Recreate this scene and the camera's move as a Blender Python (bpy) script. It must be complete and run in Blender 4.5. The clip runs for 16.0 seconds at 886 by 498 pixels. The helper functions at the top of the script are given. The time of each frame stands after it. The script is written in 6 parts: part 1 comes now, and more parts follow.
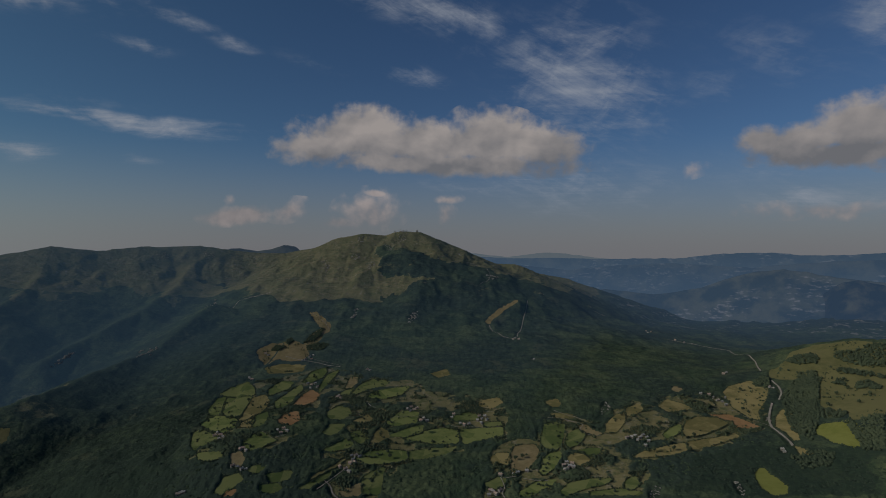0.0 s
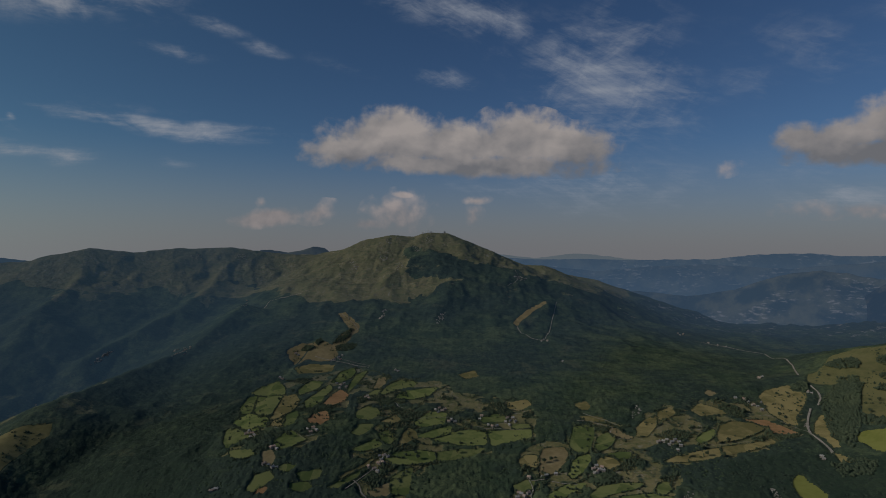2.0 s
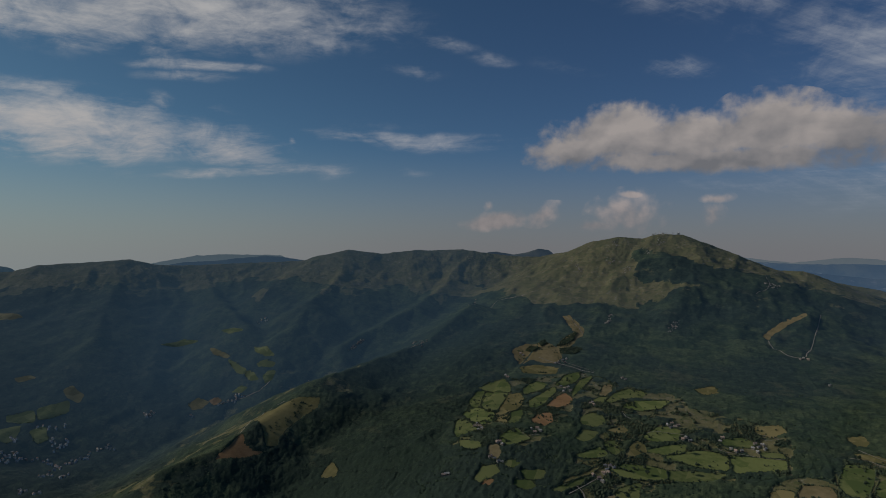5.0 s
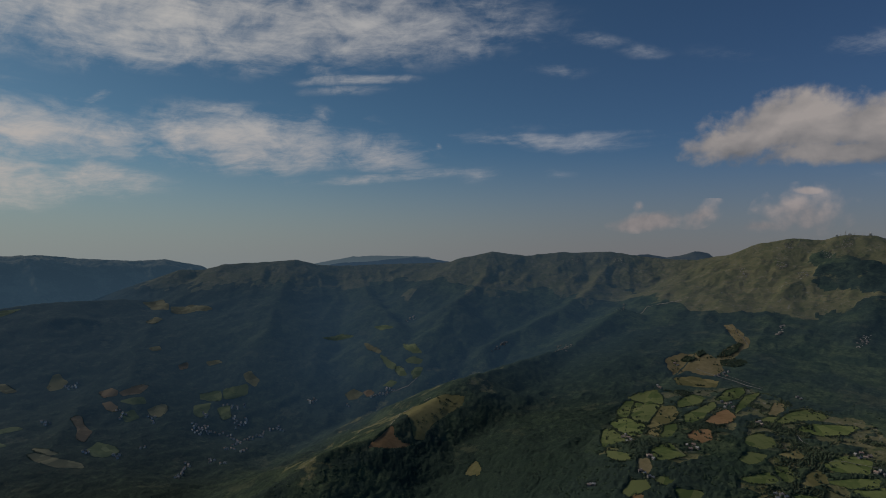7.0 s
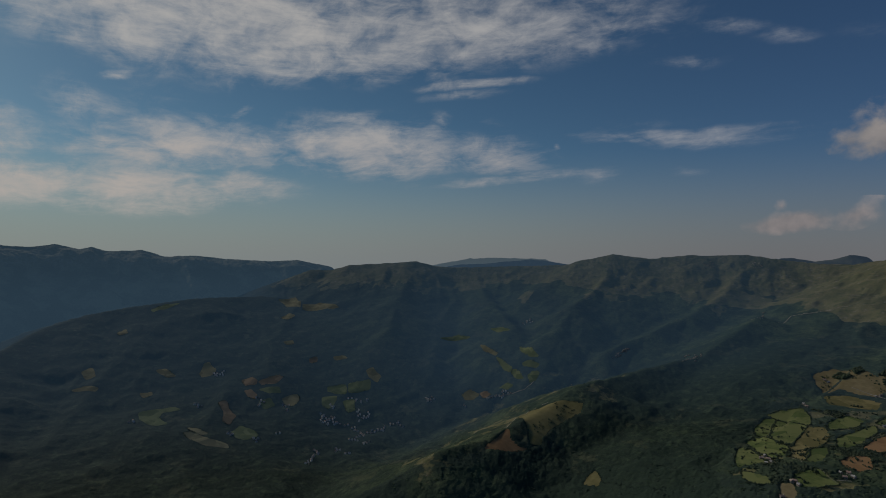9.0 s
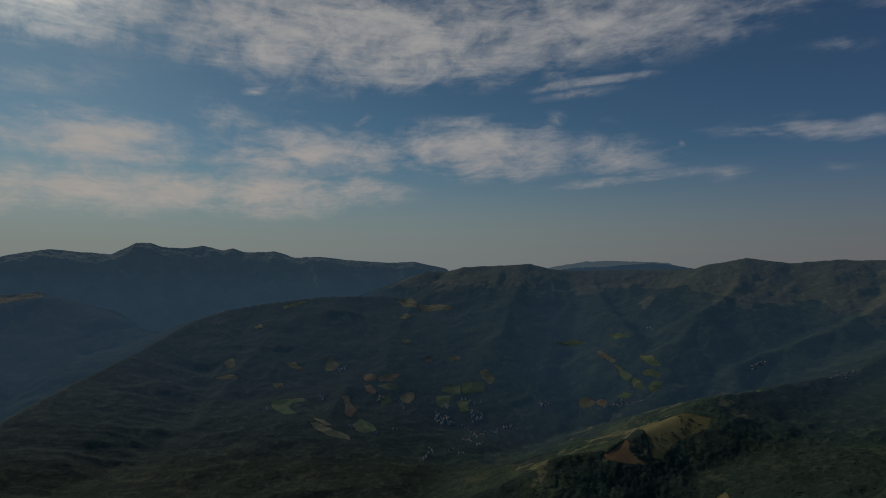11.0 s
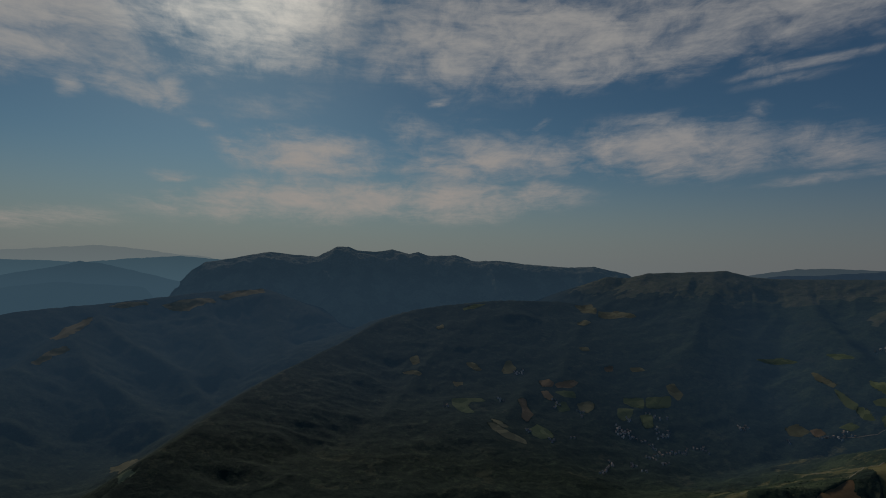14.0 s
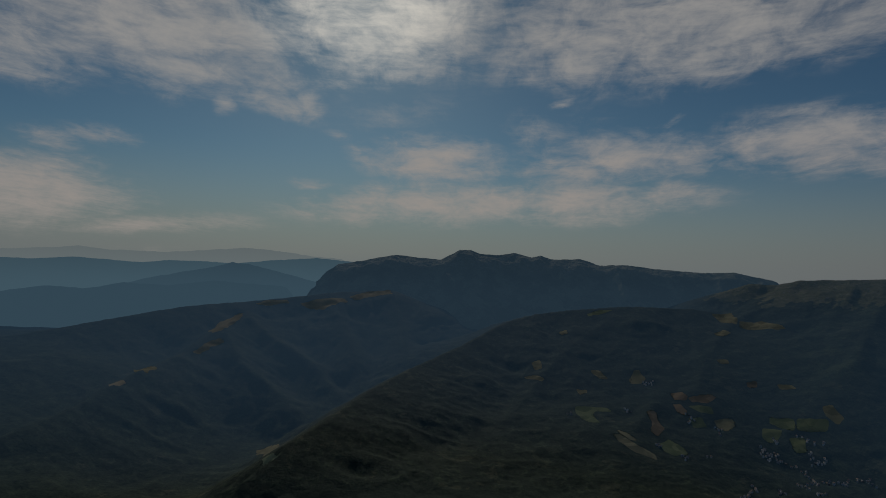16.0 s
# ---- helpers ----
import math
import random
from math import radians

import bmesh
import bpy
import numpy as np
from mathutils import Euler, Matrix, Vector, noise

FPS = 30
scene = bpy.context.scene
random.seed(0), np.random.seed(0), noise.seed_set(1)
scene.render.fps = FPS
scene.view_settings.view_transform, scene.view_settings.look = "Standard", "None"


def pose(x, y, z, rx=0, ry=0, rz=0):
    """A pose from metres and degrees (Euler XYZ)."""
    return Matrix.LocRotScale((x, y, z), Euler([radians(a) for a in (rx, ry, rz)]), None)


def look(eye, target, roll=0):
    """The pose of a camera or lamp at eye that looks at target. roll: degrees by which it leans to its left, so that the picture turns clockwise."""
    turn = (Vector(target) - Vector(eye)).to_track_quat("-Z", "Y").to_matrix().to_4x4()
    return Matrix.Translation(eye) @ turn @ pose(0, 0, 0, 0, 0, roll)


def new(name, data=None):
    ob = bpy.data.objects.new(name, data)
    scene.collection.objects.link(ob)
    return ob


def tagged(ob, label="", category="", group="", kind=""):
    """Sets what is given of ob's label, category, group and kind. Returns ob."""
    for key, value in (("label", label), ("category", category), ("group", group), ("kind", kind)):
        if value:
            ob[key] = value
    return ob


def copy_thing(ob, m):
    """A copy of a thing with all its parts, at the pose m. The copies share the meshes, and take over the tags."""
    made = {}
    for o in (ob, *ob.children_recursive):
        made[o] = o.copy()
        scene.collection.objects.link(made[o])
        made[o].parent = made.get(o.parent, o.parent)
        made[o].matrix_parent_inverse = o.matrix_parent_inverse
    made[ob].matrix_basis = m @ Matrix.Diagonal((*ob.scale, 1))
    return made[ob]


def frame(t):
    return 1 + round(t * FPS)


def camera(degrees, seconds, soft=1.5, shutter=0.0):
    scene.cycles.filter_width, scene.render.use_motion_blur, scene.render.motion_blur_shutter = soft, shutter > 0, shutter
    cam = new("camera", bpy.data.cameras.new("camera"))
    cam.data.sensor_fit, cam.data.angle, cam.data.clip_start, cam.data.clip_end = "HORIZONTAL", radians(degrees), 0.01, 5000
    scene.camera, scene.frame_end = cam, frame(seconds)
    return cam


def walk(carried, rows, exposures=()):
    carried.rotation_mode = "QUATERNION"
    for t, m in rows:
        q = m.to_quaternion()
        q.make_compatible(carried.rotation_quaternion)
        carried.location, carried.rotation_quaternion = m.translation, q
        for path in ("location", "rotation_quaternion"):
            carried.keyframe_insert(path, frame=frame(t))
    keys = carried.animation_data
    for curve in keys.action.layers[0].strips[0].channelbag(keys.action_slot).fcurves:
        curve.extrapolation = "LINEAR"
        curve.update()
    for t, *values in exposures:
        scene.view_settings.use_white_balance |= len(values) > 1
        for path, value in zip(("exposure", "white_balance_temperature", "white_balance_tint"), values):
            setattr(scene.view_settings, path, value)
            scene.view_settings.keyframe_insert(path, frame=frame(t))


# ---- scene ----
from mathutils import geometry

cam = camera(76.1, 16.0, soft=0.95)
EYE_Z = 800.0
TURN = [
    (0.0, -0.00, -0.00, -0.00),
    (0.5, 0.68, 0.04, -0.00),
    (1.0, 1.11, 0.04, 0.03),
    (1.5, 1.40, 0.04, 0.10),
    (2.0, 2.80, 0.12, 0.08),
    (2.5, 6.54, 0.13, 0.03),
    (3.0, 10.75, 0.16, -0.02),
    (3.5, 15.13, 0.21, -0.13),
    (6.0, 32.05, 0.39, -0.26),
    (6.5, 36.16, 0.41, -0.38),
    (7.0, 39.69, 0.45, -0.44),
    (7.5, 42.74, 0.50, -0.50),
    (8.0, 45.79, 0.51, -0.59),
    (8.5, 48.69, 0.53, -0.66),
    (11.0, 62.93, 0.62, -1.03),
    (11.5, 66.36, 0.62, -1.14),
    (12.0, 69.90, 0.64, -1.16),
    (12.5, 72.89, 0.65, -1.29),
    (13.0, 75.69, 0.64, -1.37),
    (13.5, 78.29, 0.63, -1.46),
    (14.0, 80.77, 0.66, -1.51),
    (14.5, 83.57, 0.67, -1.51),
    (15.0, 86.51, 0.67, -1.63),
    (15.5, 89.60, 0.67, -1.69),
    (16.0, 93.08, 0.65, -1.81),
]
walk(cam, [(t, pose(0, 0, EYE_Z, 90 + pitch, roll, yaw)) for t, yaw, pitch, roll in TURN],
     exposures=[(0.0, -1.5), (3.5, -1.46), (6.0, -1.4), (8.0, -1.49), (12.0, -1.87), (14.0, -2.02), (16.0, -2.08)])

# ---- sun and sky ----
SUN_BEARING, SUN_HEIGHT = 102.0, 27.0      # degrees to the left of north, degrees above the horizon


def toward(bearing, height):
    b, h = radians(bearing), radians(height)
    return Vector((-math.sin(b) * math.cos(h), math.cos(b) * math.cos(h), math.sin(h)))


sun_data = bpy.data.lights.new("sun", "SUN")
sun_data.energy, sun_data.angle, sun_data.color = 5.0, radians(0.6), (1.0, 0.93, 0.82)
sun = new("sun", sun_data)
sun.matrix_world = look(toward(SUN_BEARING, SUN_HEIGHT) * 3000, (0, 0, 0))

# clouds: bearing, height, half width, half height (degrees), tilt, density
CUMULUS = [
    (8.2, 11.3, 6.8, 2.95, 0, 1.00),
    (1.4, 10.5, 8.3, 2.52, 0, 1.00),
    (-4.8, 11.0, 5.2, 2.96, 0, 1.00),
    (-9.9, 10.0, 4.4, 2.37, 0, 1.00),
    (12.3, 10.1, 4.4, 1.90, -8, 1.00),
    (-0.6, 8.5, 13.2, 1.35, 2, 1.00),
    (-32.4, 9.1, 4.6, 1.74, -8, 1.00),
    (-36.5, 9.8, 3.9, 2.85, 0, 1.00),
    (-39.9, 8.8, 4.0, 2.64, 0, 1.00),
    (-29.3, 9.4, 2.2, 1.50, 0, 0.90),
    (-34.8, 8.1, 7.0, 1.22, 0, 1.00),
]
PUFFS = [
    (19.8, 3.3, 3.4, 0.94, -7, 0.95),
    (15.1, 3.9, 2.2, 1.11, -15, 0.62),
    (20.7, 4.5, 0.6, 0.57, 27, 0.5),
    (7.2, 3.9, 3.7, 2.13, -3, 0.58),
    (6.9, 5.5, 1.1, 0.38, 1, 1.0),
    (10.4, 2.6, 2.5, 0.61, -3, 0.5),
    (-0.6, 5.0, 1.6, 0.46, -2, 0.72),
    (-0.4, 3.7, 1.1, 1.23, 2, 0.5),
    (-23.8, 7.3, 1.7, 0.76, -11, 0.42),
    (-33.6, 3.3, 6.9, 0.9, 2, 0.4),
]
VEILS_EAST = [
    (-37.8, 18.0, 3.8, 3.55, 45, 0.34),
    (-33.6, 4.4, 7.5, 1.51, 3, 0.42),
    (-31.8, 15.7, 3.3, 2.57, 29, 0.24),
    (-30.7, 17.0, 10.4, 3.9, 17, 0.2),
    (-30.5, 7.0, 10.3, 3.09, 1, 0.22),
    (-25.4, 14.8, 3.8, 3.06, 23, 0.22),
    (-15.7, 12.3, 5.0, 3.75, 31, 0.34),
    (-15.7, 19.4, 7.6, 5.07, 42, 0.34),
    (-13.5, 16.0, 10.6, 5.8, 23, 0.55),
    (-12.7, 6.2, 12.8, 3.51, 3, 0.34),
    (-4.9, 21.6, 2.6, 1.95, 34, 0.45),
    (-3.2, 19.5, 4.6, 1.61, 21, 0.25),
    (-1.5, 6.0, 7.9, 1.17, 7, 0.25),
    (1.4, 22.9, 10.1, 2.3, 11, 0.5),
    (2.8, 17.0, 4.0, 1.17, 14, 0.5),
]
VEILS_NORTH_EAST = [
    (3.4, 17.1, 3.7, 0.99, 15, 0.4),
    (13.1, 17.8, 4.8, 0.81, 11, 0.18),
    (20.2, 18.9, 2.9, 0.77, 9, 0.38),
    (21.4, 19.0, 2.7, 0.63, 10, 0.26),
    (24.7, 20.2, 3.4, 0.66, 11, 0.42),
    (25.2, 20.1, 2.8, 0.72, 10, 0.45),
    (25.8, 10.9, 7.5, 1.11, 2, 0.5),
    (27.6, 10.8, 5.3, 0.7, 6, 0.46),
    (28.0, 8.0, 2.1, 0.63, 4, 0.3),
    (28.5, 17.5, 3.5, 0.58, 4, 0.36),
    (28.5, 17.6, 3.9, 0.73, 0, 0.38),
    (28.7, 11.4, 12.9, 0.62, 3, 0.5),
    (28.8, 11.5, 12.2, 0.7, 2, 0.52),
    (32.9, 12.6, 6.8, 0.88, -3, 0.22),
    (34.3, 11.2, 4.9, 0.44, 2, 0.35),
]
VEILS_NORTH = [
    (34.6, 22.6, 9.5, 1.52, 6, 0.42),
    (36.0, 8.1, 2.6, 1.16, 3, 0.35),
    (36.4, 21.4, 10.2, 2.78, -2, 0.5),
    (36.5, 20.2, 5.8, 1.61, -7, 0.5),
    (40.0, 10.8, 0.5, 0.56, 24, 0.5),
    (41.1, 22.2, 14.1, 3.25, 0, 0.58),
    (42.3, 21.5, 9.3, 1.97, 5, 0.46),
    (44.8, 7.7, 11.6, 0.55, -4, 0.4),
    (45.5, 7.6, 9.7, 0.62, -6, 0.52),
    (45.5, 7.7, 9.5, 0.57, -6, 0.46),
    (46.6, 10.2, 6.9, 2.09, 5, 0.7),
    (46.6, 21.8, 15.9, 3.6, 1, 0.8),
    (47.3, 13.0, 2.3, 0.74, 6, 0.25),
    (48.4, 16.9, 6.2, 0.57, -3, 0.6),
    (48.5, 16.9, 6.2, 0.56, -2, 0.52),
]
VEILS_NORTH_WEST = [
    (48.8, 16.7, 6.1, 0.51, -4, 0.6),
    (48.9, 15.9, 2.7, 0.58, 3, 0.5),
    (49.7, 15.8, 4.6, 0.56, -4, 0.42),
    (52.0, 13.4, 1.6, 0.97, 2, 0.45),
    (52.4, 17.5, 4.3, 1.28, 5, 0.36),
    (55.4, 21.0, 13.4, 3.54, 4, 0.7),
    (56.8, 20.0, 19.3, 3.44, -5, 0.7),
    (59.1, 10.6, 10.8, 3.24, 0, 0.95),
    (59.9, 18.3, 13.0, 1.78, -4, 0.5),
    (66.1, 20.1, 14.6, 4.11, -5, 0.85),
    (68.7, 18.4, 7.7, 3.44, -7, 0.66),
    (69.4, 18.4, 14.2, 2.31, 1, 0.65),
    (70.6, 10.0, 5.2, 3.06, 19, 0.5),
    (70.9, 6.3, 4.4, 1.63, 1, 0.85),
    (71.3, 12.9, 2.3, 0.4, -37, 0.38),
]
VEILS_WEST = [
    (71.3, 13.2, 2.0, 0.43, -38, 0.4),
    (71.5, 6.3, 5.2, 1.25, -4, 0.8),
    (71.5, 12.9, 1.7, 0.44, -35, 0.38),
    (71.7, 6.4, 4.7, 1.18, -6, 0.8),
    (72.7, 22.1, 19.4, 4.91, 4, 0.85),
    (76.8, 5.3, 11.6, 1.8, -4, 0.7),
    (77.2, 9.7, 9.8, 2.82, -5, 0.75),
    (77.6, 9.4, 10.2, 2.95, -1, 0.75),
    (78.0, 20.6, 17.3, 5.16, 1, 0.85),
    (78.5, 13.4, 4.1, 2.62, 8, 0.26),
    (79.9, 30.2, 39.5, 6.78, 0, 0.9),
    (80.1, 5.6, 9.1, 2.63, -1, 0.9),
    (81.3, 19.6, 7.7, 4.05, -8, 0.55),
    (81.5, 15.2, 2.2, 0.36, -22, 0.42),
    (81.6, 14.9, 1.6, 0.42, -21, 0.5),
]
VEILS_SUNWARD = [
    (83.3, 12.0, 4.8, 1.7, 3, 0.42),
    (84.4, 12.4, 3.3, 2.26, 3, 0.5),
    (93.9, 5.1, 16.6, 2.48, -3, 0.9),
    (94.5, 9.5, 8.3, 2.9, 3, 0.9),
    (94.7, 18.1, 4.2, 1.5, -12, 0.5),
    (97.9, 22.2, 17.3, 5.79, -1, 0.85),
    (98.1, 17.5, 7.4, 1.65, -4, 0.5),
    (98.3, 14.0, 8.5, 3.01, -11, 0.27),
    (102.2, 16.9, 3.1, 1.13, 0, 0.5),
    (102.3, 10.2, 2.7, 0.87, 27, 0.36),
    (102.4, 4.9, 4.1, 1.33, 0, 0.5),
    (102.7, 18.6, 7.7, 4.1, -8, 0.6),
    (104.1, 11.5, 2.0, 0.73, 12, 0.42),
    (106.3, 6.5, 2.3, 0.51, -4, 0.6),
    (106.8, 6.6, 3.1, 0.78, 2, 0.46),
]
VEILS_SOUTH_WEST = [
    (121.0, 19.8, 17.5, 5.6, 4, 0.95),
    (106.8, 14.1, 2.2, 1.92, 31, 0.55),
    (110.0, 29.3, 38.5, 6.05, 0, 1.0),
    (110.3, 14.2, 5.6, 1.61, 14, 0.75),
    (114.4, 13.6, 1.3, 1.18, 17, 0.6),
    (116.4, 16.3, 10.9, 2.84, -3, 0.85),
    (118.3, 18.8, 14.0, 4.67, -9, 0.9),
    (119.4, 13.4, 2.2, 0.98, 8, 0.36),
    (119.6, -0.5, 13.1, 0.71, -1, 0.22),
    (120.8, 2.1, 12.6, 1.25, -2, 0.55),
    (124.6, 9.6, 4.3, 1.09, 0, 0.52),
    (127.7, 6.4, 4.7, 1.42, -8, 0.7),
    (127.9, 8.6, 2.7, 1.4, 6, 0.5),
    (129.0, 4.3, 8.8, 3.22, 0, 0.95),
    (135.1, 16.4, 11.2, 3.43, 10, 0.9),
    (139.1, 3.6, 10.3, 2.79, 0, 0.9),
]

world = bpy.data.worlds.new("world")
scene.world = world
world.use_nodes = True
wt = world.node_tree
wt.nodes.clear()


def wnode(kind, **inputs):
    n = wt.nodes.new(kind)
    for key, value in inputs.items():
        wire(n.inputs[int(key[1:])], value)
    return n


def wire(socket, value):
    if isinstance(value, bpy.types.NodeSocket):
        socket.id_data.links.new(value, socket)
    else:
        socket.default_value = value


def wmath(op, a, b=0.0, c=None, clamp=False):
    n = wt.nodes.new("ShaderNodeMath")
    n.operation, n.use_clamp = op, clamp
    wire(n.inputs[0], a)
    wire(n.inputs[1], b)
    if c is not None:
        wire(n.inputs[2], c)
    return n.outputs[0]


def wramp(value, lo, hi, out_lo=0.0, out_hi=1.0, smooth=True):
    n = wt.nodes.new("ShaderNodeMapRange")
    n.interpolation_type = "SMOOTHSTEP" if smooth else "LINEAR"
    for k, x in enumerate((value, lo, hi, out_lo, out_hi)):
        wire(n.inputs[k], x)
    return n.outputs[0]


def wmix(fac, a, b):
    n = wt.nodes.new("ShaderNodeMix")
    n.data_type = "RGBA"
    wire(n.inputs[0], fac)
    wire(n.inputs[6], a)
    wire(n.inputs[7], b)
    return n.outputs[2]


def wnoise(vector, scale, detail=6.0, rough=0.55, distortion=0.0):
    n = wt.nodes.new("ShaderNodeTexNoise")
    wire(n.inputs["Vector"], vector)
    n.inputs["Scale"].default_value = scale
    n.inputs["Detail"].default_value = detail
    n.inputs["Roughness"].default_value = rough
    n.inputs["Distortion"].default_value = distortion
    return n.outputs["Fac"]


def wshift(vector, place=(0, 0, 0), turn=(0, 0, 0), size=(1, 1, 1), kind="POINT"):
    n = wt.nodes.new("ShaderNodeMapping")
    n.vector_type = kind
    wire(n.inputs[0], vector)
    n.inputs[1].default_value, n.inputs[2].default_value, n.inputs[3].default_value = place, turn, size
    return n.outputs[0]


def build_sky():
    coord = wt.nodes.new("ShaderNodeTexCoord")
    way = coord.outputs["Generated"]
    split = wnode("ShaderNodeSeparateXYZ", i0=way)
    x, y, z = split.outputs
    bearing = wmath("MULTIPLY", wmath("ARCTAN2", wmath("MULTIPLY", x, -1.0), y), 57.29578)
    height = wmath("MULTIPLY", wmath("ARCSINE", z), 57.29578)
    dome = wnode("ShaderNodeCombineXYZ", i0=bearing, i1=height, i2=0.0).outputs[0]
    # a flat layer high overhead: streaks close up towards the horizon as they do in the sky
    over = wmath("MAXIMUM", wmath("ADD", z, 0.08), 0.03)
    layer = wnode("ShaderNodeCombineXYZ", i0=wmath("DIVIDE", x, over), i1=wmath("DIVIDE", y, over), i2=0.0).outputs[0]
    # wavering of the outlines
    waver = wt.nodes.new("ShaderNodeTexNoise")
    wire(waver.inputs["Vector"], dome)
    waver.inputs["Scale"].default_value, waver.inputs["Detail"].default_value = 0.16, 5.0
    off = wnode("ShaderNodeVectorMath", i0=waver.outputs["Color"], i1=(0.5, 0.5, 0.5))
    off.operation = "SUBTRACT"
    scaled = wnode("ShaderNodeVectorMath", i0=off.outputs[0], i1=(3.2, 1.5, 0.0))
    scaled.operation = "MULTIPLY"
    added = wnode("ShaderNodeVectorMath", i0=dome, i1=scaled.outputs[0])
    bent = added.outputs[0]
    small = wnode("ShaderNodeVectorMath", i0=off.outputs[0], i1=(1.6, 1.2, 0.0))
    small.operation = "MULTIPLY"
    lightly = wnode("ShaderNodeVectorMath", i0=dome, i1=small.outputs[0]).outputs[0]

    def patches(rows, coords):
        """The densest of many soft ellipses. Each takes the total so far as its third axis, squeezed to nothing, so that they are worked out one by one."""
        apart = wnode("ShaderNodeSeparateXYZ", i0=coords)
        total = wmath("MULTIPLY", apart.outputs[2], 0.0)
        for b, h, w, t, tilt, dense in rows:
            place = wnode("ShaderNodeCombineXYZ", i0=apart.outputs[0], i1=apart.outputs[1], i2=total).outputs[0]
            local = wshift(place, (b, h, 0), (0, 0, radians(tilt)), (w, t, 1e8), "TEXTURE")
            n = wt.nodes.new("ShaderNodeVectorMath")
            n.operation = "LENGTH"
            wire(n.inputs[0], local)
            total = wmath("MAXIMUM", total, wmath("MULTIPLY", wmath("SUBTRACT", 1.25, n.outputs["Value"]), dense))
        return total

    sky = wt.nodes.new("ShaderNodeTexSky")
    sky.sky_type, sky.sun_disc = "NISHITA", False
    sky.sun_elevation, sky.sun_rotation = radians(SUN_HEIGHT), radians(-SUN_BEARING)
    sky.altitude, sky.air_density, sky.dust_density, sky.ozone_density = 1200, 1.0, 0.6, 3.0
    # haze low over the land, a little brighter towards the sun
    near_sun = wt.nodes.new("ShaderNodeVectorMath")
    near_sun.operation = "DOT_PRODUCT"
    wire(near_sun.inputs[0], way)
    near_sun.inputs[1].default_value = toward(SUN_BEARING, SUN_HEIGHT)
    facing = wramp(near_sun.outputs["Value"], 0.05, 0.98)
    dim = wnode("ShaderNodeVectorMath", i0=sky.outputs[0], i1=wmix(wramp(near_sun.outputs["Value"], -0.25, 0.95), SKY_FAR, SKY_SUN))
    dim.operation = "MULTIPLY"
    colour = dim.outputs[0]
    haze = wmix(facing, HAZE_FAR, HAZE_SUN)
    colour = wmix(wramp(height, 11.0, -1.5, 0.0, 0.93), colour, haze)

    # thin streaky ice cloud
    streak_a = wnoise(wshift(layer, turn=(0, 0, radians(28)), size=(0.9, 2.2, 1)), 2.6, 10.0, 0.66, 0.9)
    slanted = wnode("ShaderNodeCombineXYZ", i0=bearing, i1=wmath("SUBTRACT", height, wmath("MULTIPLY", wmath("MINIMUM", bearing, 6.0), 0.5)), i2=0.0).outputs[0]
    streak_b = wnoise(wshift(slanted, turn=(0, 0, radians(5)), size=(0.05, 0.28, 1)), 1.3, 8.0, 0.66, 0.4)
    fluff = wnoise(wshift(bent, size=(0.22, 0.42, 1)), 1.0, 10.0, 0.64, 0.4)
    fibre = wnoise(wshift(slanted, turn=(0, 0, radians(-3)), size=(0.13, 1.0, 1)), 1.5, 7.0, 0.6, 1.2)
    streak = wmath("ADD", wmath("ADD", wmath("MULTIPLY", streak_a, 0.20), wmath("MULTIPLY", streak_b, 0.28)), wmath("ADD", wmath("MULTIPLY", fluff, 0.42), wmath("MULTIPLY", fibre, 0.10)))
    field = patches(VEILS_EAST + VEILS_NORTH_EAST + VEILS_NORTH + VEILS_NORTH_WEST + VEILS_WEST + VEILS_SUNWARD + VEILS_SOUTH_WEST, bent)
    thin = wramp(wmath("ADD", wmath("MINIMUM", field, 0.95), wmath("MULTIPLY", wmath("SUBTRACT", streak, 0.5), 4.0)), 0.0, 1.35, 0.0, 0.9)
    thin = wmath("MULTIPLY", thin, wramp(field, 0.0, 0.42))
    glow = wmath("POWER", wramp(near_sun.outputs["Value"], 0.965, 1.0), 2.0)
    thin_colour = wmix(facing, CIRRUS_FAR, CIRRUS_SUN)
    thin_colour = wmix(wramp(height, 15.0, 7.0, 0.0, 1.0), thin_colour, wmix(facing, CIRRUS_FAR, CIRRUS_LOW))
    thin_colour = wmix(glow, thin_colour, CIRRUS_GLOW)
    colour = wmix(thin, colour, thin_colour)

    # heaped fair-weather clouds with flat grey bases
    lump = wnoise(wshift(lightly, size=(0.75, 1.0, 1)), 0.26, 6.0, 0.46)
    heaps = patches(CUMULUS, lightly)
    heaps = wmath("SUBTRACT", heaps, wramp(heaps, 0.0, 0.08, 1.0, 0.0))      # nothing outside the ellipses
    heap = wmath("ADD", heaps, wmath("MULTIPLY", wmath("SUBTRACT", lump, 0.5), 1.25))
    solid = wramp(wmath("ADD", heap, wmath("MULTIPLY", wmath("SUBTRACT", wnoise(lightly, 0.9, 5.0, 0.55), 0.5), 0.8)), 0.1, 0.72)
    side = wnoise(wshift(lightly, place=(-0.5, -0.9, 0), size=(0.75, 1.0, 1)), 0.26, 6.0, 0.46)
    relief = wmath("MULTIPLY", wmath("SUBTRACT", lump, side), 2.6)
    lit = wmath("ADD", wramp(height, 7.2, 12.6, 0.05, 0.9, smooth=False), relief, clamp=True)
    colour = wmix(solid, colour, wmix(lit, HEAP_SHADE, HEAP_LIT))
    puff_lump = wnoise(lightly, 0.6, 6.0, 0.5)
    puffs = patches(PUFFS, lightly)
